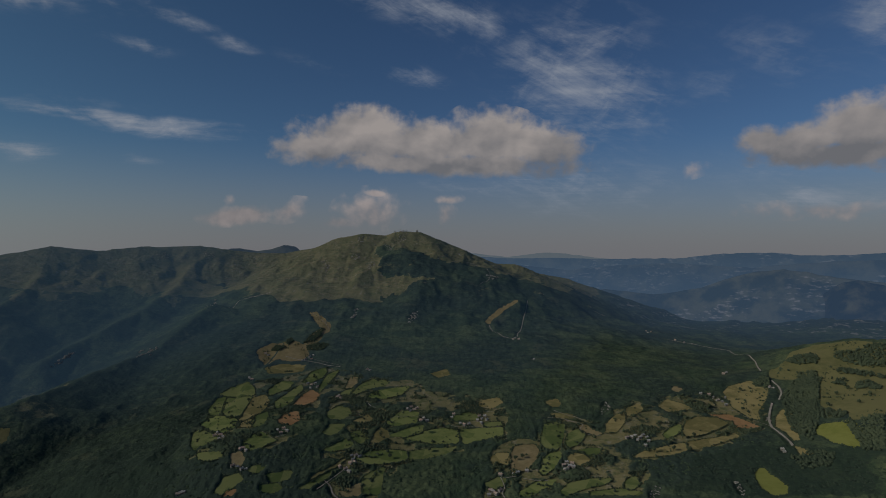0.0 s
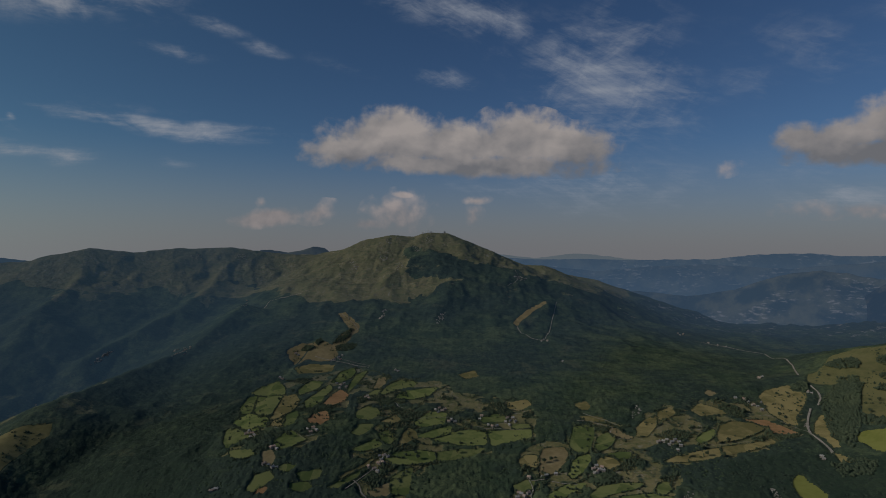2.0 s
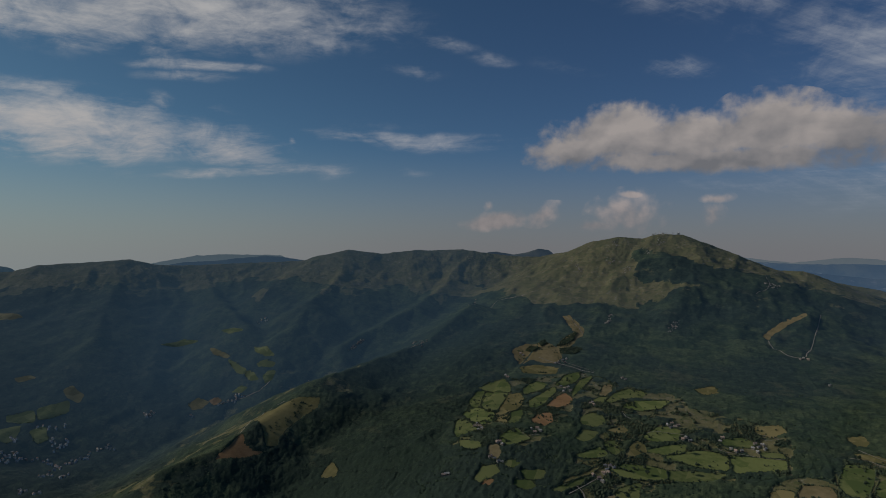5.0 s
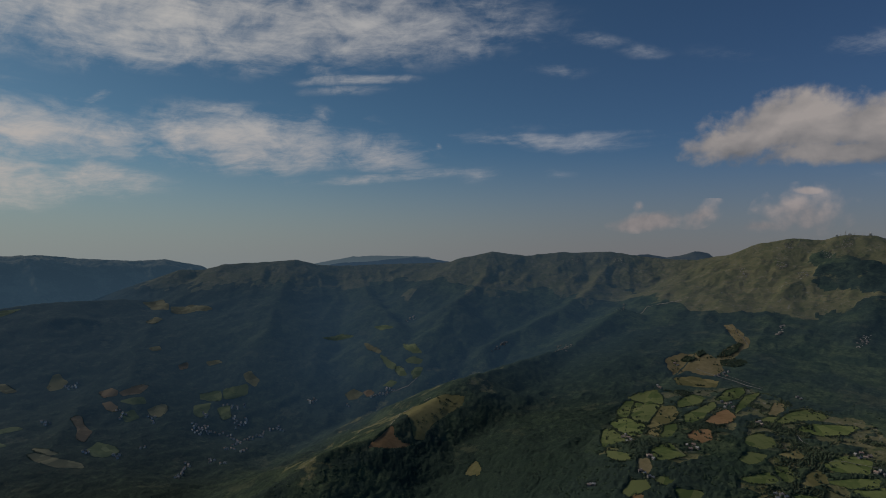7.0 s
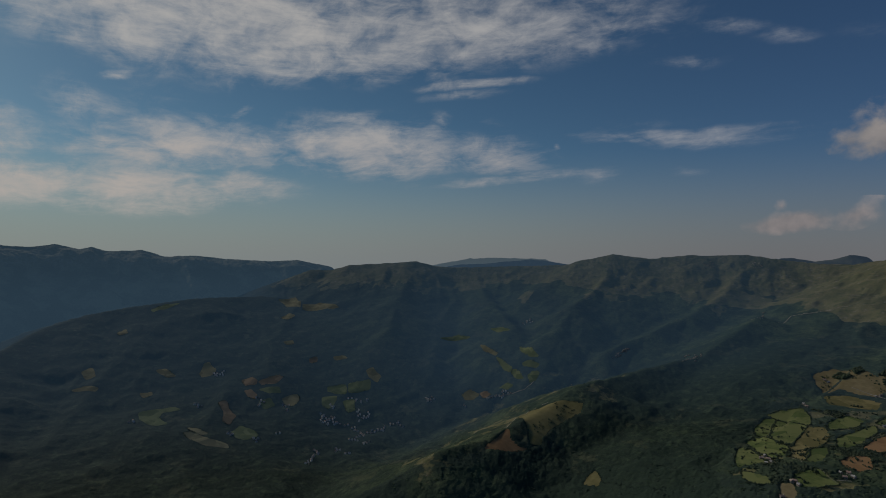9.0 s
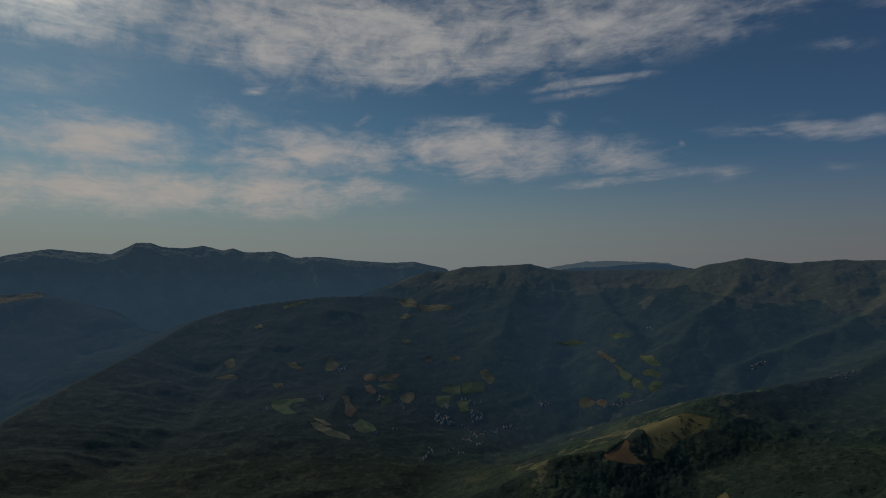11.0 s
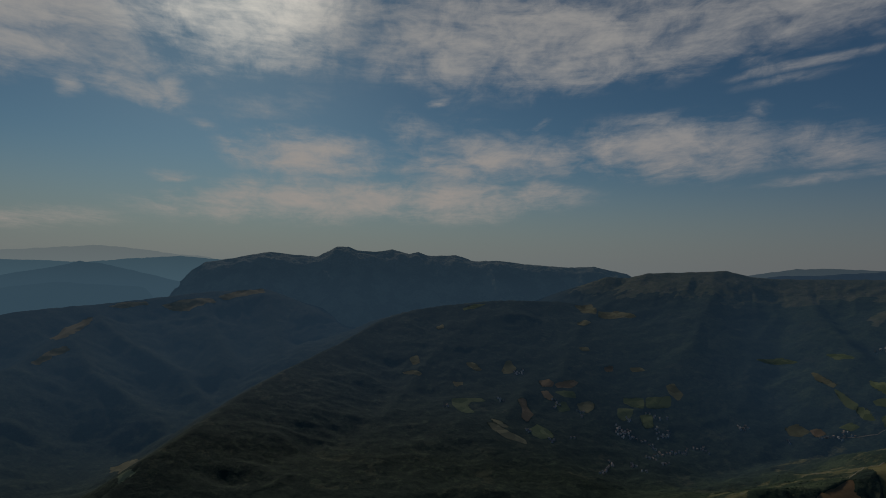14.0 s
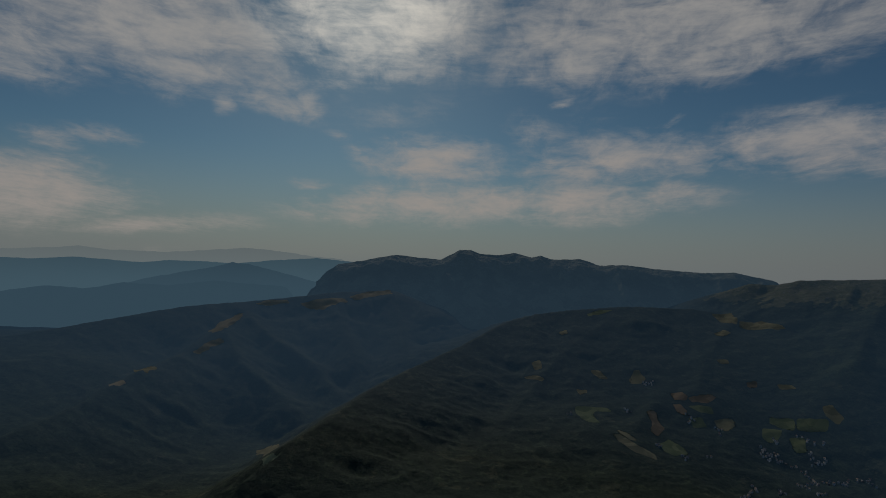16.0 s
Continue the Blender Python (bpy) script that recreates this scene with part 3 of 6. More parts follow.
def hazy_material(name, low, high, air, opacity, settled=False, mist=0.35, bare_top=False):
    """Far hills of the backdrop, with distance haze painted on as emission."""
    m, t, b = material(name, 1.0)
    patch = tnoise(t, 0.006, 6.0, 0.6)
    land_cover = tmix(t, tramp(t, patch, 0.42, 0.62), low, high)
    if settled:      # pale fields and villages among the woods
        where = tramp(t, tnoise(t, 0.0035, 3.0, 0.5), 0.46, 0.56)
        tall = t.nodes.new("ShaderNodeMapping")      # fields lie along the contours
        t.links.new(t.nodes.new("ShaderNodeNewGeometry").outputs["Position"], tall.inputs[0])
        tall.inputs[3].default_value = (1, 1, 3.5)
        plots = tmath(t, "MULTIPLY", tramp(t, tnoise(t, 0.018, 7.0, 0.68, tall.outputs[0]), 0.53, 0.62), where)
        land_cover = tmix(t, plots, land_cover, (0.46, 0.43, 0.41))
    place = t.nodes.new("ShaderNodeSeparateXYZ")
    t.links.new(t.nodes.new("ShaderNodeNewGeometry").outputs["Position"], place.inputs[0])
    if bare_top:      # pasture and pale rock above the tree line
        top = tmath(t, "ADD", place.outputs[2], tmath(t, "MULTIPLY", tmath(t, "SUBTRACT", tnoise(t, 0.009, 6.0, 0.65), 0.5), 190.0))
        turf = tmix(t, tramp(t, tnoise(t, 0.03, 6.0, 0.7), 0.4, 0.65), (0.12, 0.115, 0.065), (0.22, 0.20, 0.15))
        land_cover = tmix(t, tramp(t, top, 660.0, 735.0), land_cover, turf)
    t.links.new(land_cover, b.inputs["Base Color"])
    bump(t, b, patch, 40.0, 0.8)
    low = tramp(t, place.outputs[2], 900.0, 480.0)      # the painted haze is thicker in the low ground
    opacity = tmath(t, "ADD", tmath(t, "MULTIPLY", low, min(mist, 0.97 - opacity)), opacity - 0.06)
    painted_haze(t, b, tmix(t, low, air, tuple(c * 1.22 for c in air)), opacity)
    return m


def plain_material(name, dark, light, scale, rough=0.9, depth=0.0, air=0.0, parcels=0.0):
    m, t, b = material(name, rough)
    info = t.nodes.new("ShaderNodeObjectInfo").outputs["Random"]
    fine, broad = tnoise(t, scale, 6.0, 0.65), tnoise(t, scale * 0.17, 3.0, 0.55)
    both = tmath(t, "ADD", tmath(t, "MULTIPLY", fine, 0.5), tmath(t, "MULTIPLY", broad, 0.5))
    both = tmath(t, "ADD", both, tmath(t, "MULTIPLY", tmath(t, "SUBTRACT", info, 0.5), 0.12))
    if parcels:      # plots of one field that were mown or grazed at other times
        plots = t.nodes.new("ShaderNodeTexVoronoi")
        plots.inputs["Scale"].default_value = 0.024
        t.links.new(t.nodes.new("ShaderNodeNewGeometry").outputs["Position"], plots.inputs["Vector"])
        shade = t.nodes.new("ShaderNodeSeparateColor")
        t.links.new(plots.outputs["Color"], shade.inputs[0])
        both = tmath(t, "ADD", both, tmath(t, "MULTIPLY", tmath(t, "SUBTRACT", shade.outputs[0], 0.5), parcels))
    t.links.new(tmix(t, tramp(t, both, 0.36, 0.64), dark, light), b.inputs["Base Color"])
    if depth:
        bump(t, b, fine, depth)
    # distance haze painted over the field as blue emission
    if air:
        painted_haze(t, b, (0.060, 0.112, 0.150, 1), air)
    return m


GROUND = ground_material("ground_cover")
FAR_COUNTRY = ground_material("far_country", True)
FIELDS = {
    "green": plain_material("pasture", (0.086, 0.116, 0.040), (0.168, 0.185, 0.071), 0.08, parcels=0.3),
    "mown": plain_material("mown_meadow", (0.112, 0.146, 0.047), (0.192, 0.215, 0.076), 0.08, parcels=0.3),
    "bright": plain_material("young_crop", (0.15, 0.165, 0.04), (0.20, 0.21, 0.06), 0.08),
    "dry": plain_material("dry_grass", (0.15, 0.135, 0.056), (0.27, 0.225, 0.10), 0.07, parcels=0.25),
    "heath": plain_material("heath_grass", (0.098, 0.103, 0.044), (0.158, 0.150, 0.066), 0.05),
    "ploughed": plain_material("turned_soil", (0.24, 0.14, 0.065), (0.33, 0.20, 0.10), 0.08),
    "bare": plain_material("trodden_turf", (0.185, 0.150, 0.075), (0.275, 0.222, 0.120), 0.07),
}
# far copies of the fields, with blue haze painted into them
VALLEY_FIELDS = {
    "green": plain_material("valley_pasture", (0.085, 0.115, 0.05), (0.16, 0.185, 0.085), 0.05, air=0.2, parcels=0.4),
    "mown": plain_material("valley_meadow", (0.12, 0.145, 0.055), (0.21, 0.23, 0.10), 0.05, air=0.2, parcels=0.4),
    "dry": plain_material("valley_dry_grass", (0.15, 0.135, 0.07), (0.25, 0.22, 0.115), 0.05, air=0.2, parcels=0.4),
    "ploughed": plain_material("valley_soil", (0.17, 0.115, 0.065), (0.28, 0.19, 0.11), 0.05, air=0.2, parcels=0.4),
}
# lighter copy of the heath: sunlight on the spur put into its colour
SPUR_HEATH = plain_material("lit_heath", (0.15, 0.138, 0.058), (0.23, 0.20, 0.09), 0.05)
# dry moor grass, its distance haze painted in as emission
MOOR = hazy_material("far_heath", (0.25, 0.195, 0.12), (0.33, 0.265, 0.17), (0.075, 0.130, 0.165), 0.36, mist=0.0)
GRAVEL = plain_material("pale_gravel", (0.21, 0.19, 0.16), (0.33, 0.30, 0.26), 0.2)
STONE = plain_material("grey_rock", (0.19, 0.175, 0.16), (0.35, 0.32, 0.29), 0.12, depth=2.0)
PLASTER = plain_material("pale_plaster", (0.42, 0.40, 0.37), (0.62, 0.59, 0.55), 0.5)
WALLING = plain_material("field_stone_walls", (0.21, 0.195, 0.17), (0.34, 0.315, 0.28), 0.5)
LIMEWASH = plain_material("limewashed_wall", (0.66, 0.64, 0.60), (0.82, 0.80, 0.76), 0.5)
TILES = plain_material("clay_tiles", (0.30, 0.21, 0.17), (0.44, 0.34, 0.28), 0.6)
SLABS = plain_material("stone_slabs", (0.24, 0.235, 0.23), (0.38, 0.37, 0.355), 0.6)
TIMBER = plain_material("dark_timber", (0.06, 0.045, 0.03), (0.11, 0.08, 0.05), 0.8)
STEEL = plain_material("painted_steel", (0.45, 0.42, 0.41), (0.62, 0.60, 0.58), 0.8, 0.5)
BARK = plain_material("bark", (0.05, 0.04, 0.03), (0.10, 0.08, 0.06), 1.5)


def foliage(name, dark, light):
    m, t, b = material(name, 0.9)
    g = t.nodes.new("ShaderNodeNewGeometry")
    speck = tnoise(t, 0.35, 4.0, 0.7)
    mixed = tmath(t, "ADD", tmath(t, "MULTIPLY", g.outputs["Random Per Island"], 0.6), tmath(t, "MULTIPLY", speck, 0.5))
    stand = tramp(t, tnoise(t, 0.0045, 4.0, 0.55), 0.4, 0.62, -0.25, 0.25)
    t.links.new(tmix(t, tramp(t, tmath(t, "ADD", mixed, stand), 0.1, 1.0), dark, light), b.inputs["Base Color"])
    bump(t, b, speck, 1.5)
    return m


LEAVES = foliage("beech_leaves", (0.038, 0.060, 0.038), (0.072, 0.100, 0.054))
# fir-dark foliage, with slope shade put into its colour
SHADED_LEAVES = foliage("shaded_foliage", (0.036, 0.052, 0.040), (0.056, 0.076, 0.052))
HEDGE = foliage("hedge_leaves", (0.055, 0.074, 0.048), (0.086, 0.108, 0.062))


# ---- ground ----
def mesh_object(name, verts, faces, mat, smooth=True):
    me = bpy.data.meshes.new(name)
    verts, faces = np.asarray(verts, np.float32), np.asarray(faces, np.int32)
    me.vertices.add(len(verts))
    me.vertices.foreach_set("co", verts.ravel())
    k = faces.shape[1]
    me.loops.add(faces.size)
    me.loops.foreach_set("vertex_index", faces.ravel())
    me.polygons.add(len(faces))
    me.polygons.foreach_set("loop_start", np.arange(len(faces), dtype=np.int32) * k)
    me.polygons.foreach_set("use_smooth", np.full(len(faces), smooth))
    me.update(calc_edges=True)
    me.materials.append(mat)
    return new(name, me)


def float_attribute(ob, name, values):
    a = ob.data.attributes.new(name, "FLOAT", "POINT")
    a.data.foreach_set("value", np.asarray(values, np.float32))


def grid_faces(rows, cols, closed=False):
    r, c = np.meshgrid(np.arange(rows - 1), np.arange(cols if closed else cols - 1), indexing="ij")
    a, b = r * cols + c, r * cols + (c + 1) % cols
    return np.stack([a, b, b + cols, a + cols], -1).reshape(-1, 4)


def cover(x, y, z, near):
    """How much high pasture and how much bare rock the ground carries."""
    tree_line = 600 + 150 * fbm(x, y, 480, 5, 90, 0.62)
    tree_line = tree_line - 60 * (furrows(x, y, 300, 3, 40) - 0.72) + 55 * fbm(x, y, 120, 4, 93, 0.65) + 70 * (furrows(x + 0.4 * y, 0.25 * y, 150, 3, 95) - 0.72)
    for a, b in ((-660, 2840), (-230, 2860), (-60, 2890)):      # clearings that reach down into the forest
        tree_line = tree_line - 120 * np.exp(-((x - a) ** 2 + (y - b) ** 2) / 130 ** 2)
    grass = np.clip(0.5 + (z - tree_line) / 70, 0, 1)
    grass = np.where((near < 85 + 25 * fbm(x, y, 90, 3, 44)) & (y > 2900) & (x < 800) & (z > 555), 1, grass)
    grass = np.where((y < 700) & (x < -1500), grass * 0.5 * (z > 480), grass)
    bx, by = x + 45 * fbm(x, y, 110, 4, 57, 0.6), y + 60 * fbm(x, y, 110, 4, 58, 0.6)
    # a cloud's shadow on the summit flank, painted as darker cover
    grass = np.where(inside(bx, by, CLOUD_SHADE), np.minimum(grass, 0.30 + 0.25 * fbm(x, y, 70, 4, 59, 0.6)), grass)
    bx, by = x + 14 * fbm(x, y, 40, 3, 54, 0.6), y + 14 * fbm(x, y, 40, 3, 55, 0.6)
    grass = np.where(inside(bx, by, SPUR_TURF), 0.38 + 0.32 * fbm(x, y, 60, 4, 56, 0.6), grass)
    for outline in FARMED:      # rough grazing and scrub between the meadows
        scrub = np.clip(0.47 + 0.75 * fbm(x, y, 55, 4, 27, 0.6), 0, 1)
        bx, by = x + 30 * fbm(x, y, 70, 3, 51), y + 30 * fbm(x, y, 70, 3, 52)
        grass = np.where(inside(bx, by, outline), np.maximum(grass, scrub), grass)
    stone = np.clip(1 - near / 60, 0, 1) * 0.33 * (z > 640)
    stone = np.maximum(stone, np.clip((furrows(x, y, 130, 4, 33) - 0.74) * 3.2, 0, 0.5) * (z > 600) * (grass > 0.5))
    return grass, stone


# ---- distant hills: range, then bearing and height in degrees along the skyline ----
DISTANT = [
    ("farthest_ridge_east", 4930, [(0.2, -0.63), (-2.6, -0.40), (-6.6, -0.80), (-10.0, -0.34), (-12.2, -0.45), (-15.4, -0.88), (-18.5, -1.14)]),
    ("skyline_hills_east", 4850, [(-0.9, -1.20), (-3.8, -0.80), (-6.6, -0.91), (-12.2, -0.89), (-15.4, -0.99), (-18.5, -0.92), (-22.6, -0.85), (-25.9, -0.46), (-29.9, -0.30), (-32.4, -0.53), (-35.6, -0.51), (-38.1, -0.32), (-40.5, -0.39)]),
    ("middle_hills_east", 4690, [(-3.2, -1.30), (-6.6, -1.55), (-12.2, -2.07), (-17.0, -1.59), (-21.6, -1.33), (-25.4, -1.50), (-28.6, -1.66), (-32.4, -1.21), (-35.6, -0.98), (-40.5, -0.77)]),
    ("settled_hill_east", 4420, [(-12.0, -4.30), (-16.0, -3.90), (-20.5, -4.30), (-24.5, -3.60), (-26.8, -2.60), (-29.0, -2.00), (-31.0, -1.77), (-32.8, -1.97), (-34.8, -2.40), (-38.1, -2.66), (-42.0, -2.9)]),
    ("wooded_knoll_east", 4300, [(-30.6, -6.90), (-31.8, -6.20), (-32.8, -5.10), (-34.0, -3.66), (-35.2, -2.78), (-36.3, -2.58), (-38.1, -2.92), (-42.5, -3.9)]),
    ("peak_behind_crest", 4700, [(22.7, -0.51), (21.3, -0.07), (19.9, 0.10), (19.0, -0.05), (18.1, -0.24), (16.8, 0.03), (15.7, 0.39), (14.2, 0.16), (12.6, -0.16)]),
    ("blue_hill_north", 4700, [(52.9, -1.73), (51.9, -1.32), (49.8, -0.99), (46.4, -0.79), (42.6, -0.38), (40.9, -0.53), (38.7, -0.86), (37.1, -1.19)]),
    ("faint_hill_north", 4900, [(54.5, -1.45), (51.3, -0.87), (48.8, -0.37), (45.9, -0.25), (41.3, -0.34), (39.1, -0.77)]),
    ("long_range_west", 4740, [(115.8, -6.77), (112.4, -5.74), (108.8, -4.43), (106.7, -3.63), (105.1, -2.20), (103.5, -1.21), (101.2, -0.80), (99.3, -0.35), (97.9, -0.07), (95.6, -0.29), (93.3, -0.44), (92.2, 0.16), (91.4, 0.64), (90.3, 0.62), (89.3, 0.25), (87.6, 0.19), (85.9, 0.47), (84.2, 0.07), (83.3, 0.27), (82.3, -0.03), (80.9, -0.05), (79.5, 0.05), (77.6, -0.49), (75.0, -0.40), (72.5, -0.68), (70.5, -0.77), (67.6, -0.86), (65.8, -0.68), (64.4, -1.02), (62.9, -1.30), (60.6, -1.71)]),
    ("skyline_hills_west", 4825, [(137.6, -1.50), (133.8, -1.38), (131.1, -1.23), (128.9, -1.28), (126.2, -1.07), (123.3, -1.29), (121.1, -1.44), (118.8, -1.18), (116.5, -1.23), (113.0, -1.35), (108.9, -0.91), (105.7, -0.65), (102.4, -0.89), (97.8, -1.16)]),
    ("knoll_west", 4650, [(124.9, -3.99), (123.2, -3.51), (120.6, -2.85), (117.4, -2.19), (115.0, -1.72), (113.5, -1.26), (112.0, -1.43), (110.4, -1.78), (108.3, -2.33), (105.6, -3.05), (102.3, -3.82)]),
    ("low_hills_west", 4520, [(137.5, -4.11), (134.4, -3.67), (131.0, -3.93), (128.1, -3.50), (125.3, -3.80), (122.4, -3.26), (118.8, -3.49), (115.0, -3.04), (111.4, -3.32), (106.7, -3.63)]),
    ("faintest_ridge_west", 4935, [(136.4, -0.94), (133.2, -0.67), (131.1, -0.56), (128.2, -0.37), (125.8, -0.14), (123.3, -0.40), (118.9, -0.46), (114.1, -0.04), (112.0, 0.13), (108.9, -0.14), (105.7, -0.54), (101.2, -0.80)]),
]
# haze colours that the hill materials give off
HAZE_TINT = {
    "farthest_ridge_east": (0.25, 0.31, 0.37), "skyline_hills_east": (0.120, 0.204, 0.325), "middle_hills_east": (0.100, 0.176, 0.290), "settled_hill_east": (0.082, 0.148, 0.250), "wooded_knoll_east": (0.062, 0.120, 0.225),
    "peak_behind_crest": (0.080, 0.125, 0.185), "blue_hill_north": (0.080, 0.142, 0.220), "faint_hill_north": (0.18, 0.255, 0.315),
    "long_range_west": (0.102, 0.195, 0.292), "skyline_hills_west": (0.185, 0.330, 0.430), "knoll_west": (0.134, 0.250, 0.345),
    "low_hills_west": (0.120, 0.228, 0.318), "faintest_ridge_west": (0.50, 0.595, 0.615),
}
CLEAR = {"long_range_west": 0.50, "settled_hill_east": 0.68, "wooded_knoll_east": 0.66, "peak_behind_crest": 0.65, "knoll_west": 0.78, "faintest_ridge_west": 0.95, "farthest_ridge_east": 0.92}      # how much the painted haze hides


def distant_hills(name, distance, line):
    """A far range: crest, and a flank that comes down towards the viewer with spurs and gullies."""
    line = np.array(line)
    order = np.argsort(line[:, 0])
    great = name == "long_range_west"
    n = int((line[:, 0].max() - line[:, 0].min()) / (0.07 if great else 0.12)) + 2
    b = np.linspace(line[:, 0].min(), line[:, 0].max(), n)
    h = np.interp(b, line[order, 0], line[order, 1])
    rows = 110 if great else 48
    pitch, steep = (9.0, 0.62) if great else (13.0, 0.85) if distance < 4500 else (11.0, 1.15)
    crest = EYE_Z + distance * np.tan(np.radians(h))
    ends = np.minimum(b - b.min(), b.max() - b)
    crest = crest - 260 * np.clip(1 - ends / 2.2, 0, 1) ** 2
    v = []
    for k in range(-4, rows):
        out = max(k, 0) * pitch
        r = distance - out + min(k, 0) * -8.0
        x, y = -np.sin(np.radians(b)) * r, np.cos(np.radians(b)) * r
        drop = out * steep + (-min(k, 0)) * 12
        run = np.radians(b) * distance      # metres along the range
        bent = run + 70 * fbm(run, out + 0 * run, 380, 3, 9) + 0.35 * out
        if great:      # a steep brow, then long spurs with gullies between them
            drop = out * 0.26 + 0.40 * max(out - 190, 0) - 0.12 * max(out - 560, 0) + (-min(k, 0)) * 12
            ribs = 150 * (furrows(bent, 0.22 * out + 0 * run, 520, 3, 8) - 0.70) * min(out / 300, 1)
            ribs = ribs + 50 * (furrows(bent, 0.5 * out + 0 * run, 150, 3, 18) - 0.72) * min(out / 90, 1)
        else:
            ribs = min(max(k, 0) / 4, 1) * 48 * (furrows(x + 60 * fbm(x, y, 300, 2, 9), y, 300, 3, 8) - 0.8)
        z = crest - drop + ribs + 5 * fbm(x, y, 50, 3, 4)
        v.append(np.stack([x, y, z], 1))
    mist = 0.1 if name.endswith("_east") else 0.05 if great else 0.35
    mat = hazy_material(name, (0.030, 0.042, 0.032), (0.17, 0.165, 0.10), HAZE_TINT[name], CLEAR.get(name, 0.82), name.endswith(("hill_east", "hills_east")), mist, great)
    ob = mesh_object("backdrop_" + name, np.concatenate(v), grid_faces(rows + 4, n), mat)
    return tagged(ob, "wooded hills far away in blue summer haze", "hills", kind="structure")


for hills in DISTANT:
    distant_hills(*hills)


# ---- helpers for things ----
def part(name, bm, mat, parent, label=""):
    me = bpy.data.meshes.new(name)
    bm.to_mesh(me)
    bm.free()
    me.materials.append(mat)
    ob = new(name, me)
    ob.parent = parent
    return tagged(ob, label)


def box(bm, lo, hi):
    c = [(a + b) / 2 for a, b in zip(lo, hi)]
    s = [b - a for a, b in zip(lo, hi)]
    return bmesh.ops.create_cube(bm, size=1.0, matrix=Matrix.LocRotScale(c, None, s))["verts"]


def rod(bm, a, b, ra, rb, sides=8):
    a, b = Vector(a), Vector(b)
    turn = (b - a).to_track_quat("Z", "Y").to_matrix().to_4x4()
    bmesh.ops.create_cone(bm, cap_ends=True, segments=sides, radius1=ra, radius2=rb, depth=(b - a).length, matrix=Matrix.Translation((a + b) / 2) @ turn)


def height_at(x, y):
    return float(land(np.array([x]), np.array([y]))[0][0])


def inside(x, y, outline):
    """Which of the points lie within a closed outline."""
    hit = np.zeros(len(x), bool)
    p = np.array(outline, float)
    near = np.where((x > p[:, 0].min()) & (x < p[:, 0].max()) & (y > p[:, 1].min()) & (y < p[:, 1].max()))[0]
    if len(near) == 0:
        return hit
    px, py, odd = x[near], y[near], np.zeros(len(near), bool)
    for (ax, ay), (bx, by) in zip(p, np.roll(p, -1, 0)):
        crosses = (ay > py) != (by > py)
        if ay != by:
            odd ^= crosses & (px < ax + (py - ay) / (by - ay) * (bx - ax))
    hit[near] = odd
    return hit


def softened(outline, rounds=2, grow=0.0):
    """The outline with rounded corners, pushed outwards by some metres."""
    p = np.array(outline, float)
    for _ in range(rounds):
        q = np.roll(p, -1, 0)
        p = np.stack([p * 0.94 + q * 0.06, p * 0.06 + q * 0.94], 1).reshape(-1, 2)
    if grow:
        way = np.roll(p, -1, 0) - np.roll(p, 1, 0)
        way /= np.linalg.norm(way, axis=1)[:, None] + 1e-9
        area = np.sum(p[:, 0] * np.roll(p[:, 1], -1) - p[:, 1] * np.roll(p[:, 0], -1))
        p = p + np.stack([way[:, 1], -way[:, 0]], 1) * (grow if area > 0 else -grow)
    return p


def along(line, step):
    """Points at even steps along a line."""
    p = np.array(line, float)
    seg = np.linalg.norm(np.diff(p, axis=0), axis=1)
    run = np.r_[0, np.cumsum(seg)]
    s = np.arange(0, run[-1], step)
    return np.stack([np.interp(s, run, p[:, 0]), np.interp(s, run, p[:, 1])], 1)


def draped(name, outline, mat, lift, step=12.0, ragged=1.0):
    """A patch of land cover that follows the ground inside an outline."""
    edge = softened(outline, 1, 3.2)
    edge = along(np.concatenate([edge, edge[:1]]), 7.0)
    edge = edge + 1.8 * ragged * np.stack([fbm(edge[:, 0], edge[:, 1], 70, 2, 41), fbm(edge[:, 0], edge[:, 1], 70, 2, 47)], 1)
    edge = edge + 1.5 * ragged * np.stack([fbm(edge[:, 0], edge[:, 1], 26, 3, 31), fbm(edge[:, 0], edge[:, 1], 26, 3, 37)], 1)
    lo, hi = edge.min(0), edge.max(0)
    gx, gy = np.meshgrid(np.arange(lo[0], hi[0], step) + step / 2, np.arange(lo[1], hi[1], step) + step / 2)
    gx, gy = gx.ravel(), gy.ravel()
    keep = inside(gx, gy, edge)
    pts = np.concatenate([edge, np.stack([gx[keep], gy[keep]], 1)])
    n = len(edge)
    out, _, tris, *_ = geometry.delaunay_2d_cdt([Vector(p) for p in pts], [(i, (i + 1) % n) for i in range(n)], [], 1, 0.01)
    co = np.array([tuple(v) for v in out])
    z = land(co[:, 0], co[:, 1])[0] + lift * (0.4 + 0.0004 * np.hypot(co[:, 0], co[:, 1]))
    tris = np.array([t if len(t) == 3 else t[:3] for t in tris])
    a, b, c = co[tris[:, 0]], co[tris[:, 1]], co[tris[:, 2]]
    flip = ((b - a)[:, 0] * (c - a)[:, 1] - (b - a)[:, 1] * (c - a)[:, 0]) < 0
    tris[flip] = tris[flip][:, ::-1]
    return mesh_object(name, np.c_[co, z], tris, mat)


